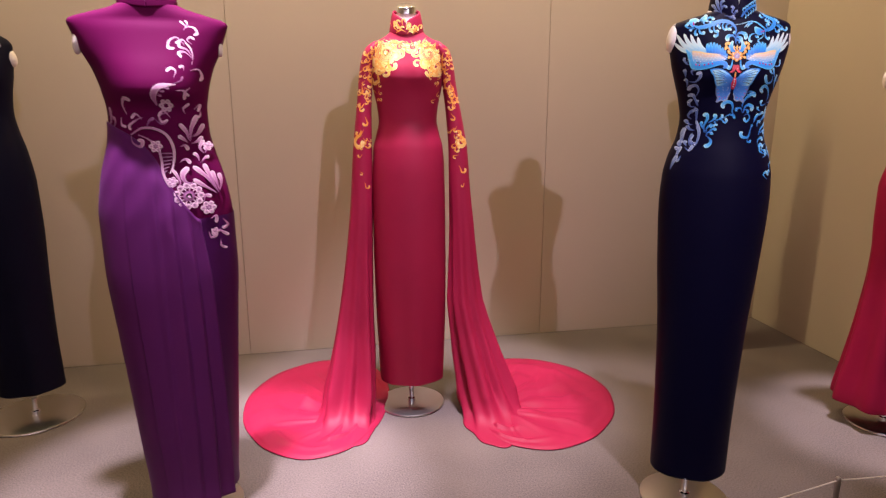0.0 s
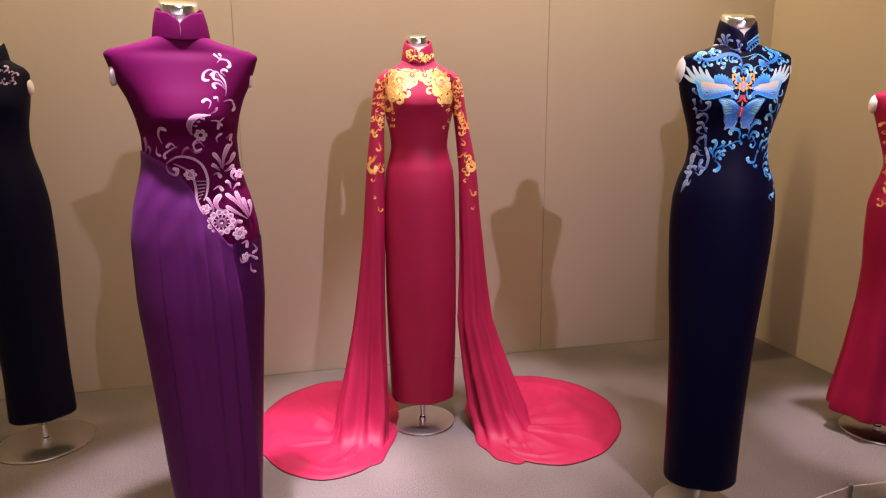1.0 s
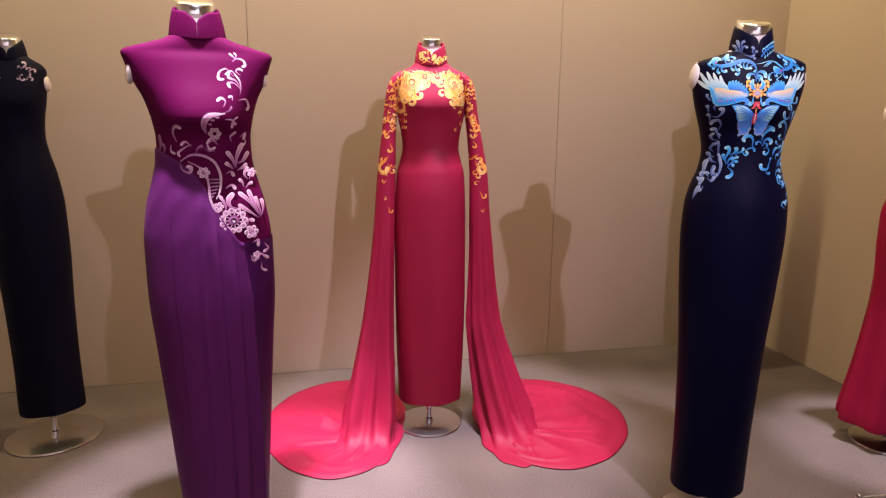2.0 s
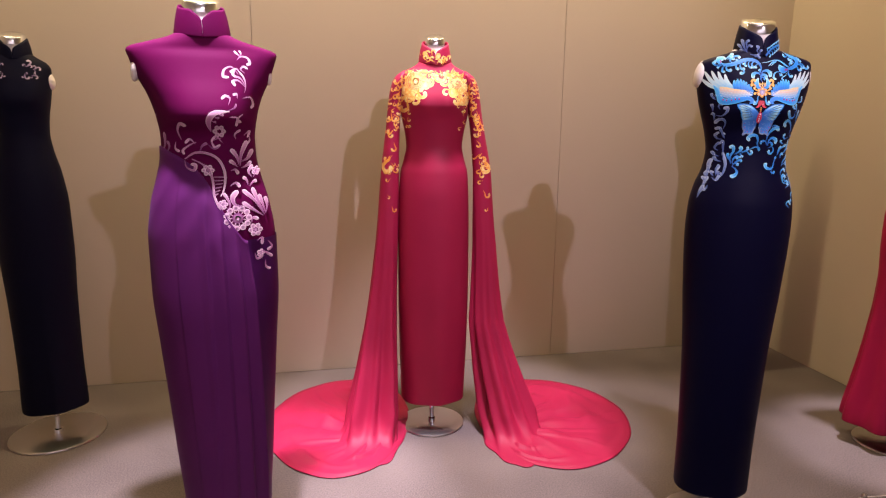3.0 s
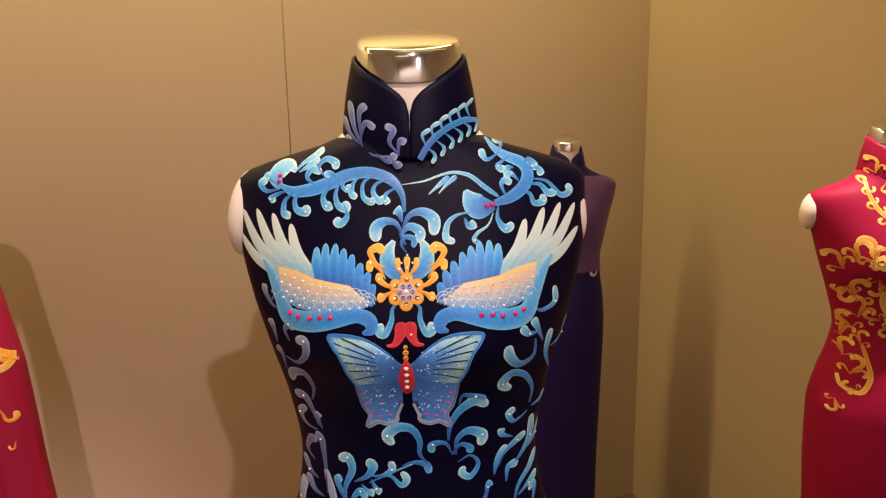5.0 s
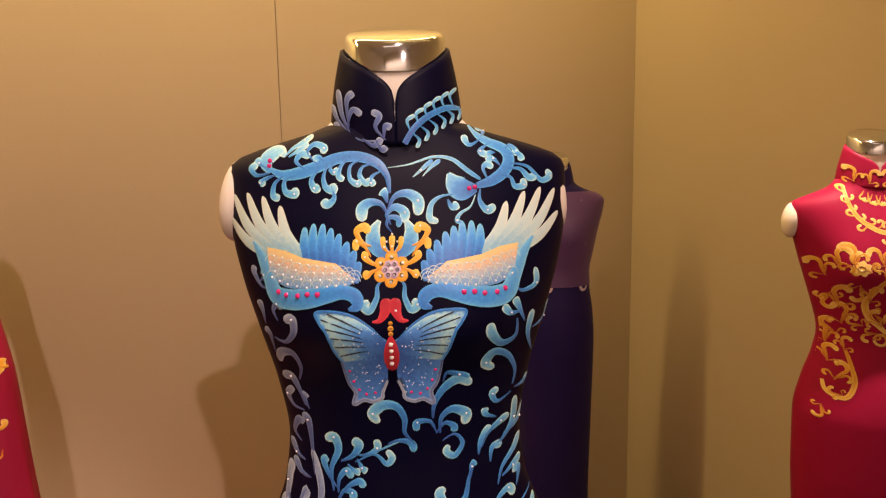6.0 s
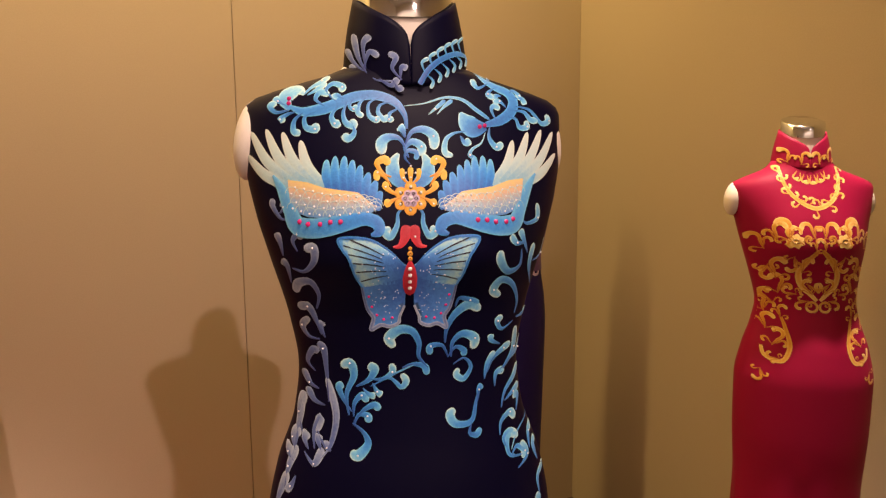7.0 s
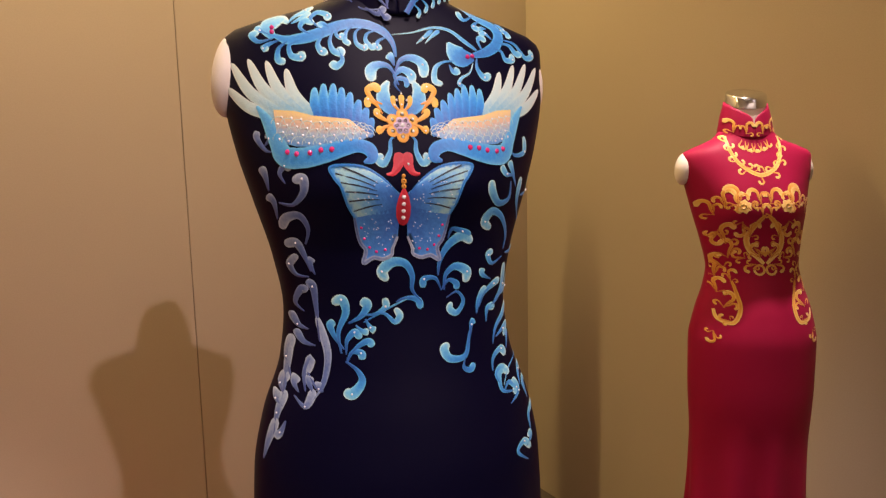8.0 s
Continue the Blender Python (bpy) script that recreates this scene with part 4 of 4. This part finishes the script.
# ---- purple gown with a draped skirt ----
PURPLE_AT, PURPLE_TURN = (-0.970, -0.72), 8
PURPLE_ROWS = [(0.10, 0.158, 0.125), (0.32, 0.172, 0.132), (0.56, 0.188, 0.140), (0.80, 0.205, 0.148), (1.02, 0.219, 0.154), (1.20, 0.218, 0.152), (1.32, 0.202, 0.142), (1.42, 0.176, 0.126), (1.49, 0.162, 0.114), (1.56, 0.160, 0.114),
               (1.63, 0.170, 0.130), (1.70, 0.190, 0.126), (1.76, 0.218, 0.112), (1.80, 0.233, 0.100), (1.83, 0.243, 0.089), (1.850, 0.249, 0.077), (1.860, 0.244, 0.072), (1.878, 0.190, 0.072), (1.902, 0.110, 0.072), (1.914, 0.092, 0.070)]
purple_body = Body(PURPLE_ROWS, 1.635, 0.046, bust_wide=0.092)
purple_collar = Collar(1.915, 2.003, 0.094, 0.076, 0.077, 0.070, 0.034, 0.5, 0.61)
purple = gown(PURPLE_AT, PURPLE_TURN, purple_body, 0.10, 1.910, M_MAGENTA, purple_collar, "magenta and violet silk gown with pink floral embroidery")
dress_form(PURPLE_AT, PURPLE_TURN, 2.030, PURPLE_ROWS, 0.219, "white headless dress form with chrome cap under the purple gown", 0.95, 0.060, 1.796, (0.018, 0.034, 0.050))


def drape_top(th):
    return curve_at([(-2.6, 1.50), (-1.4, 1.530), (-0.8, 1.505), (-0.35, 1.465), (-0.08, 1.41), (0.12, 1.32), (0.30, 1.25), (0.48, 1.20)], th)[0]


verts, nt, nz = [], 150, 80
for j in range(nz):
    for i in range(nt + 1):
        th = -2.6 + (0.48 + 2.6) * i / nt
        top = drape_top(th)
        z = 0.095 + (top - 0.095) * j / (nz - 1)
        d = (top - z)
        fall = max(0.0, min(1.0, (th + 0.25) / 0.25)) * min(1.0, d / 0.2)
        slide = max(0.0, (i / nt - 0.78) / 0.22) * 0.40 * max(0.0, min(1.0, (1.2 - z) / 1.1))
        lane = (th * 4.6 + 0.25 * d + 0.4) % 1.0
        pleat = fall * 0.019 * (lane if lane < 0.86 else (1 - lane) * 6.1)
        tuck = 0.0022 * math.exp(-((th + 0.6) / 0.9) ** 2) * math.sin(38 * (z - 0.34 * th)) * max(0, 1 - d / 0.40) * min(1.0, d / 0.08)
        edge = 0.004 * math.exp(-(d / 0.015) ** 2) + 0.006 * math.exp(-((th - 0.48) / 0.03) ** 2)
        verts.append(purple_body.at(th + slide, z, 0.0045 + (0.0065 if th > -0.6 else 0.0035) * min(1.0, d / 0.12 + max(0.0, th + 0.5)) + pleat + tuck + edge * (1.0 if th > -0.6 else 0.3)))
thick(part("drape", mesh_from("drape", verts, grid_faces(nt + 1, nz), [M_VIOLET]), purple, "violet crepe skirt drape with pleats"), 0.004)
# added sheet over the skirt, darkened where the silk faces away from the lamps
part("side_panel", body_mesh("side_panel", purple_body, M_SKIRT_SHADE, 0.102, 1.20, 60, 40, 0.40, 1.75, 0.004), purple, "added dark panel that paints shade on the skirt's side")
SPRAYS = (
    (0.0095, ((0.107, 1.825), (0.120, 1.837), (0.142, 1.833), (0.149, 1.816), (0.137, 1.810))), (0.0065, ((0.119, 1.833), (0.109, 1.845), (0.098, 1.855))), (0.0060, ((0.116, 1.837), (0.121, 1.849), (0.114, 1.857))), (0.0080, ((0.131, 1.780), (0.117, 1.793), (0.127, 1.803), (0.140, 1.796))),
    (0.0060, ((0.125, 1.713), (0.130, 1.738), (0.126, 1.764), (0.109, 1.787))), (0.0095, ((0.128, 1.738), (0.114, 1.762), (0.091, 1.772), (0.094, 1.792))), (0.0095, ((0.128, 1.734), (0.107, 1.754), (0.088, 1.751), (0.096, 1.736))), (0.0090, ((0.108, 1.775), (0.086, 1.800), (0.063, 1.790), (0.058, 1.767), (0.077, 1.765))),
    (0.0075, ((0.119, 1.775), (0.102, 1.794), (0.080, 1.781))), (0.0095, ((0.068, 1.671), (0.075, 1.692), (0.061, 1.701), (0.047, 1.690))), (0.0080, ((0.099, 1.693), (0.098, 1.708), (0.085, 1.704))), (0.0095, ((0.118, 1.695), (0.144, 1.699), (0.153, 1.676), (0.144, 1.662))),
    (0.0100, ((0.070, 1.630), (0.096, 1.627), (0.091, 1.600))), (0.0085, ((0.115, 1.640), (0.098, 1.625), (0.108, 1.612))), (0.0085, ((0.041, 1.559), (0.011, 1.551), (0.017, 1.528), (0.036, 1.536))), (0.0080, ((0.044, 1.542), (0.023, 1.565), (0.007, 1.546))),
    (0.0110, ((-0.088, 1.553), (-0.098, 1.583), (-0.089, 1.606), (-0.070, 1.598))), (0.0090, ((-0.107, 1.545), (-0.109, 1.522), (-0.095, 1.513))), (0.0090, ((-0.044, 1.538), (-0.061, 1.555), (-0.077, 1.541))), (0.0085, ((-0.040, 1.545), (-0.058, 1.538), (-0.085, 1.518), (-0.081, 1.503))),
    (0.0080, ((0.089, 1.555), (0.086, 1.572), (0.106, 1.588))), (0.0080, ((0.117, 1.568), (0.138, 1.584), (0.129, 1.560))), (0.0070, ((0.133, 1.572), (0.137, 1.552), (0.128, 1.540))),
)
# waist sprays below the bust, drawn darker for the shade they stand in
SHADED = ((0.0090, ((-0.163, 1.495), (-0.143, 1.535), (-0.144, 1.578))), (0.0080, ((-0.142, 1.501), (-0.129, 1.529), (-0.135, 1.548))), (0.0070, ((-0.165, 1.607), (-0.173, 1.627), (-0.165, 1.638))), (0.0090, ((-0.031, 1.511), (-0.023, 1.532), (-0.006, 1.542))), (0.0080, ((-0.004, 1.538), (0.013, 1.523), (0.032, 1.530))), (0.0070, ((0.059, 1.649), (0.086, 1.660), (0.095, 1.675))))
RAISED = (
    (0.0090, ((-0.076, 1.484), (-0.072, 1.461), (-0.051, 1.450), (-0.045, 1.467), (-0.059, 1.471))), (0.0085, ((0.061, 1.446), (0.076, 1.450), (0.085, 1.434))), (0.0085, ((0.057, 1.394), (0.076, 1.405), (0.088, 1.389))), (0.0140, ((0.092, 1.322), (0.069, 1.330), (0.063, 1.355), (0.081, 1.378))),
    (0.0120, ((0.092, 1.463), (0.098, 1.505), (0.118, 1.550))), (0.0110, ((0.088, 1.467), (0.083, 1.494), (0.065, 1.522))), (0.0110, ((0.097, 1.478), (0.117, 1.489), (0.135, 1.520))), (0.0100, ((0.084, 1.459), (0.073, 1.471), (0.059, 1.483))), (0.0095, ((0.095, 1.455), (0.112, 1.462), (0.129, 1.477))),
    (0.0090, ((0.129, 1.421), (0.118, 1.442), (0.132, 1.465))), (0.0090, ((0.133, 1.421), (0.143, 1.440), (0.156, 1.446))), (0.0090, ((0.115, 1.395), (0.109, 1.415), (0.098, 1.423))), (0.0090, ((0.119, 1.390), (0.132, 1.405), (0.145, 1.408))),
    (0.0110, ((0.166, 1.285), (0.132, 1.342), (0.095, 1.380))), (0.0110, ((0.166, 1.285), (0.144, 1.341), (0.127, 1.386))), (0.0110, ((0.161, 1.282), (0.126, 1.310), (0.093, 1.337))), (0.0100, ((0.170, 1.289), (0.160, 1.327), (0.149, 1.360))), (0.0100, ((0.170, 1.289), (0.177, 1.320), (0.170, 1.349))),
    (0.0095, ((0.120, 1.260), (0.125, 1.279), (0.144, 1.273))), (0.0085, ((0.136, 1.196), (0.153, 1.204), (0.152, 1.179))), (0.0085, ((0.173, 1.190), (0.187, 1.165), (0.169, 1.155))), (0.0085, ((0.126, 1.152), (0.133, 1.130), (0.154, 1.139))), (0.0080, ((0.147, 1.161), (0.167, 1.145), (0.188, 1.127))), (0.0065, ((0.162, 1.120), (0.162, 1.095), (0.179, 1.082))), (0.0080, ((0.041, 1.310), (0.054, 1.328), (0.044, 1.356), (0.034, 1.372))),
)
s = Stitch(purple_body)
for w, line in SPRAYS:
    s.frond(line, w, 0.45, 1.0)
s.vine_wide(((0.008, 1.582), (0.002, 1.615), (0.022, 1.642), (0.071, 1.649)), (0.004, 0.018, 0.018, 0.003), 0.4, 1.0)
for line in (((0.011, 1.618), (0.027, 1.613)), ((0.019, 1.631), (0.037, 1.628)), ((0.034, 1.640), (0.052, 1.637))):
    s.frond((line[0], (0.5 * (line[0][0] + line[1][0]), line[0][1] - 0.004), line[1]), 0.007, 0.3, 0.7)
u, z = (0.035, 1.582)
for k in range(6):
    s.pad(u + 0.014 * math.cos(k * 1.047), z + 0.014 * math.sin(k * 1.047), 0.0078, 0.0078, 0.55, 1.0, n=12, rings=2)
s.done("bodice_embroidery", T_PINK, purple, "pale pink scrolling sprays on the bodice")
# dark half of the pink ramp only: shade painted into the thread
s = Stitch(purple_body)
for w, line in SHADED:
    s.frond(line, w, 0.0, 0.5)
s.done("shadow_spray_embroidery", T_PINK, purple, "pink sprays at the waist, darkened to paint the shade there")
s = Stitch(purple_body, 0.0118, 0.0006)
for w, line in RAISED:
    s.frond(line, 1.3 * w, 0.2, 0.95)
s.vine_wide(((-0.076, 1.488), (-0.044, 1.509), (-0.006, 1.507), (0.027, 1.484), (0.043, 1.437), (0.038, 1.387), (0.026, 1.360)), (0.004, 0.007, 0.008, 0.008, 0.008, 0.006, 0.003), 0.5, 0.9)
s.vine_wide(((-0.055, 1.488), (-0.027, 1.473), (-0.004, 1.450), (0.005, 1.408), (0.007, 1.361), (0.023, 1.318), (0.042, 1.321)), (0.003, 0.005, 0.007, 0.007, 0.007, 0.007, 0.003), 0.4, 0.9)
for k in range(6):
    (x0, z0), (x1, z1) = (0.007, 1.427), (0.039, 1.426)
    s.vine([(x0, z0 - 0.013 * k), (x1 - 0.0008 * k * k, z1 - 0.011 * k)], 0.004, 0.2, 0.5)
for (u, z), r, n in (((-0.008, 1.450), 0.013, 6), ((0.076, 1.282), 0.036, 11), ((0.132, 1.236), 0.016, 6), ((0.032, 1.333), 0.010, 5), ((0.143, 1.444), 0.010, 5), ((0.146, 1.149), 0.009, 5)):
    for k in range(n):
        a = 2 * math.pi * k / n
        w = 3.2 * r / n
        s.pad(u + r * math.cos(a), z + r * math.sin(a), w, w, 0.35, 1.0, n=12, rings=3)
    s.pad(u, z, 0.5 * r, 0.5 * r, 0.7, 0.1, n=16, rings=2)
    for k in range(n if n > 6 else 0):
        a = 2 * math.pi * (k + 0.5) / n
        s.vine([(u + 0.5 * r * math.cos(a), z + 0.5 * r * math.sin(a)), (u + 0.8 * r * math.cos(a), z + 0.8 * r * math.sin(a))], 0.004, 0.6, 0.9)
s.done("hip_embroidery", T_PINK, purple, "pink embroidered flowers and leaves over the hip")

# ---- scarlet gown with gold embroidery ----
GOLD_AT, GOLD_TURN = (2.318, -0.672), -34
GOLD_ROWS = [(0.11, 0.235, 0.185), (0.29, 0.212, 0.165), (0.45, 0.192, 0.150), (0.60, 0.178, 0.138), (0.75, 0.168, 0.128), (0.89, 0.166, 0.126), (1.05, 0.174, 0.130), (1.19, 0.176, 0.130), (1.28, 0.160, 0.118), (1.35, 0.138, 0.102), (1.41, 0.126, 0.094),
             (1.48, 0.136, 0.100), (1.56, 0.152, 0.108), (1.63, 0.166, 0.104), (1.69, 0.178, 0.092), (1.718, 0.180, 0.082), (1.732, 0.174, 0.076), (1.750, 0.138, 0.070), (1.770, 0.092, 0.065), (1.786, 0.076, 0.062), (1.795, 0.072, 0.060)]
gold_body = Body(GOLD_ROWS, 1.57, 0.034, 0.015, 9, 0.95)
gold_collar = Collar(1.787, 1.870, 0.074, 0.057, 0.068, 0.056)
gold = gown(GOLD_AT, GOLD_TURN, gold_body, 0.11, 1.792, M_RED2, gold_collar, "sleeveless scarlet silk gown with gold embroidery and flared hem")
gold_form = dress_form(GOLD_AT, GOLD_TURN, 1.898, GOLD_ROWS, 0.170, "white headless dress form with chrome cap under the scarlet gown", 0.95, 0.051, 1.690, (0.024, 0.034, 0.046))
s = Stitch(gold_body)
loop = s.vine([(-0.070, 1.775), (-0.066, 1.735), (-0.045, 1.695), (0.0, 1.668), (0.045, 1.690), (0.066, 1.735), (0.070, 1.775)], 0.011, 0.4, 0.9)
for k in range(1, 20):
    x, z = loop[int(k * (len(loop) - 1) / 20)]
    s.scroll(x, z, 0.026, 90 + 160 * x / 0.07 + (0 if k % 2 else 180), 2.8 if k % 2 else -2.8, 0.3, 1.0)
for k in range(9):
    s.scroll(-0.032 + 0.008 * k, 1.765 - 0.012 * math.sin(math.pi * k / 8), 0.024, 250 + 5 * k, -2.6 if k % 2 else 2.6, 0.3, 1.0)
s.done("necklace_embroidery", T_GOLD, gold, "gold embroidered necklace below the collar")
s = Stitch(gold_body)
for side in (-1, 1):
    for u, z, size, ang, fl in ((0.010, 1.590, 0.050, 60, -1), (0.040, 1.575, 0.055, 50, 1), (0.070, 1.585, 0.060, 80, -1), (0.098, 1.580, 0.055, 100, 1), (0.120, 1.560, 0.050, 60, -1), (0.060, 1.545, 0.045, 270, 1), (0.110, 1.520, 0.045, 280, -1), (0.095, 1.480, 0.060, 90, 1), (0.090, 1.440, 0.055, 90, -1), (0.100, 1.410, 0.045, 60, 1)):
        s.spray(side * u, z, size, ang if side > 0 else 180 - ang, fl * side)
    s.pad(side * 0.058, 1.585, 0.022, 0.020, 0.5, 1.0, 7, 0.25, 3)
s.done("bust_embroidery", T_GOLD, gold, "gold leaf scrolls across the bust")
s = Stitch(gold_body)
for side in (-1, 1):
    s.vine([(side * 0.004, 1.560), (side * 0.022, 1.540), (side * 0.046, 1.500), (side * 0.040, 1.465), (side * 0.022, 1.445), (side * 0.004, 1.425)], 0.015, 0.4, 1.0)
    for u, z, size, ang, fl in ((0.040, 1.500, 0.045, 110, 1), (0.030, 1.470, 0.040, 200, -1), (0.014, 1.440, 0.045, 60, 1), (0.024, 1.425, 0.035, 330, -1), (0.050, 1.440, 0.035, 20, 1), (0.012, 1.560, 0.035, 110, 1)):
        s.spray(side * u, z, size, ang if side > 0 else 180 - ang, fl * side)
    s.stroke([(side * (0.016 + 0.013 * math.cos(t)), 1.408 + 0.013 * math.sin(t)) for t in np.linspace(0, 6.2, 18)], [0.006] * 18, 0.4, 1.0)
s.done("medallion_embroidery", T_GOLD, gold, "gold acanthus medallion at the waist")
for side in (-1, 1):
    s = Stitch(gold_body)
    s.vine([(side * 0.085, 1.375), (side * 0.078, 1.345), (side * 0.072, 1.300), (side * 0.090, 1.262), (side * 0.125, 1.270), (side * 0.132, 1.295)], 0.011, 0.3, 0.9)
    for u, z, size, ang, fl in ((0.088, 1.375, 0.035, 100, 1), (0.110, 1.300, 0.050, 120, -1), (0.120, 1.340, 0.045, 100, 1), (0.135, 1.235, 0.035, 280, 1), (0.095, 1.265, 0.03, 20, 1), (0.118, 1.385, 0.05, 80, -1)):
        s.spray(side * u, z, size, ang if side > 0 else 180 - ang, fl * side)
    s.done("hip_embroidery", T_GOLD, gold, "gold scroll on the hip")
s = Stitch(gold_collar, 0.0034)
for u, z, size, ang, fl in ((-0.048, 1.800, 0.035, 100, 1), (-0.022, 1.798, 0.035, 70, -1), (0.022, 1.798, 0.035, 110, 1), (0.046, 1.800, 0.035, 80, -1)):
    s.spray(u, z, size, ang, fl)
s.done("collar_embroidery", T_GOLD, gold, "gold scrolls on the collar")
for ob in (gold_form, *gold.children):
    for v in ob.data.vertices:
        q = max(0.0, min(1.0, (v.co.z - 1.28) / 0.5))
        v.co.x -= 0.036 * q * q * (3 - 2 * q)

# ---- black gown ----
BLACK_AT, BLACK_TURN = (-1.94, 0.229), 14
BLACK_ROWS = [(0.165, 0.150, 0.120), (0.40, 0.146, 0.118), (0.70, 0.150, 0.120), (1.00, 0.160, 0.124), (1.20, 0.158, 0.122), (1.36, 0.140, 0.110), (1.46, 0.118, 0.094), (1.54, 0.108, 0.088), (1.62, 0.114, 0.094), (1.70, 0.128, 0.100), (1.78, 0.138, 0.094), (1.84, 0.142, 0.080),
              (1.868, 0.128, 0.072), (1.890, 0.095, 0.066), (1.910, 0.072, 0.062)]
black_body = Body(BLACK_ROWS, 1.70, 0.022, 0.004, 6, 1.0)
black_collar = Collar(1.900, 1.975, 0.074, 0.060, 0.070, 0.059)
black = gown(BLACK_AT, BLACK_TURN, black_body, 0.160, 1.906, M_BLACK, black_collar, "sleeveless black silk gown with small silver shoulder embroidery")
dress_form(BLACK_AT, BLACK_TURN, 1.995, BLACK_ROWS, 0.139, "white headless dress form with chrome cap under the black gown", 0.95, 0.050, 1.79, plate=0.225)
s = Stitch(black_body)
for side in (-1, 1):
    for u, z, size, ang, fl in ((0.050, 1.845, 0.035, 60, 1), (0.075, 1.835, 0.030, 20, -1), (0.040, 1.815, 0.028, 300, 1), (0.068, 1.810, 0.026, 340, -1)):
        s.spray(side * u, z, size, ang if side > 0 else 180 - ang, fl * side)
s.done("shoulder_embroidery", T_LILAC, black, "small silver embroidered sprays")

# ---- indigo gown in the corner ----
INDIGO_AT, INDIGO_TURN = (2.02, 0.42), -16
INDIGO_ROWS = [(0.13, 0.135, 0.110), (0.50, 0.138, 0.112), (0.90, 0.150, 0.118), (1.15, 0.156, 0.122), (1.26, 0.150, 0.116), (1.36, 0.136, 0.104), (1.42, 0.132, 0.100), (1.50, 0.146, 0.108), (1.60, 0.168, 0.112), (1.66, 0.184, 0.100), (1.70, 0.190, 0.086), (1.722, 0.170, 0.076),
               (1.745, 0.110, 0.068), (1.765, 0.078, 0.062), (1.775, 0.072, 0.060)]
indigo_body = Body(INDIGO_ROWS, 1.55, 0.02, 0.003, 6, 0.9)
indigo_collar = Collar(1.765, 1.845, 0.073, 0.056, 0.068, 0.056)
indigo = gown(INDIGO_AT, INDIGO_TURN, indigo_body, 0.13, 1.772, M_INDIGO, indigo_collar, "deep indigo silk gown with a lilac brocade bodice")
dress_form(INDIGO_AT, INDIGO_TURN, 1.875, INDIGO_ROWS, 0.166, "white headless dress form with chrome cap under the indigo gown", 0.95, 0.047, 1.655)
part("bodice_panel", body_mesh("bodice_panel", indigo_body, M_LILAC, 1.37, 1.735, 40, 64, -1.55, 1.55, 0.004), indigo, "lilac brocade bodice panel")
s = Stitch(indigo_body, 0.0031, 0.0008)
rnd = random.Random(3)
for k in range(60):
    s.scroll(rnd.uniform(-0.13, 0.165), rnd.uniform(1.39, 1.70), rnd.uniform(0.03, 0.06), rnd.uniform(0, 360), rnd.choice((-2.6, 2.6)), 0.5, 1.0, 0.15)
s.done("bodice_embroidery", T_LILAC, indigo, "silver-lilac scrolls on the bodice")

# ---- barrier ----


def barrier(at, ends):
    b = thing("barrier_post", pose(at[0], at[1], 0), "low metal barrier post holding a thin pale cord", "barrier post", "barrier posts")
    v, f, m = [], [], []
    ring_loft(v, f, m, [(0, 0, 0, 0.07, 0.07), (0, 0, 0.006, 0.07, 0.07), (0, 0, 0.009, 0.064, 0.064), (0, 0, 0.010, 0.012, 0.012)], 0, 32)
    part("foot", mesh_from("foot", v, f, [M_POST], False, None, m), b)
    v, f, m = [], [], []
    ring_loft(v, f, m, [(0, 0, 0.009, 0.009, 0.009), (0, 0, 0.452, 0.009, 0.009), (0, 0, 0.458, 0.007, 0.007), (0, 0, 0.46, 0.002, 0.002)], 0, 20)
    part("post", mesh_from("post", v, f, [M_POST], True, None, m), b)
    for ex, ey in ends:
        v, f, m = [], [], []
        n = 24
        for i in range(n):
            q = i / (n - 1)
            z = 0.448 - 0.03 * math.sin(math.pi * q)
            for k in range(8):
                a = 2 * math.pi * k / 8
                v.append((ex * q - 0.0022 * math.sin(a) * ey / math.hypot(ex, ey), ey * q + 0.0022 * math.sin(a) * ex / math.hypot(ex, ey), z + 0.0022 * math.cos(a)))
        f = grid_faces(8, n, True)
        part("cord", mesh_from("cord", v, f, [M_CORD]), b, "thin pale cord")
    return b


barrier((1.109, -1.635), ((-1.10, -0.12), (1.15, 0.05)))
barrier((0.009, -1.755), ((-1.30, -0.06),))
barrier((2.259, -1.585), ((0.42, 0.02),))
barrier((-1.291, -1.815), ((-1.4, 0.0),))
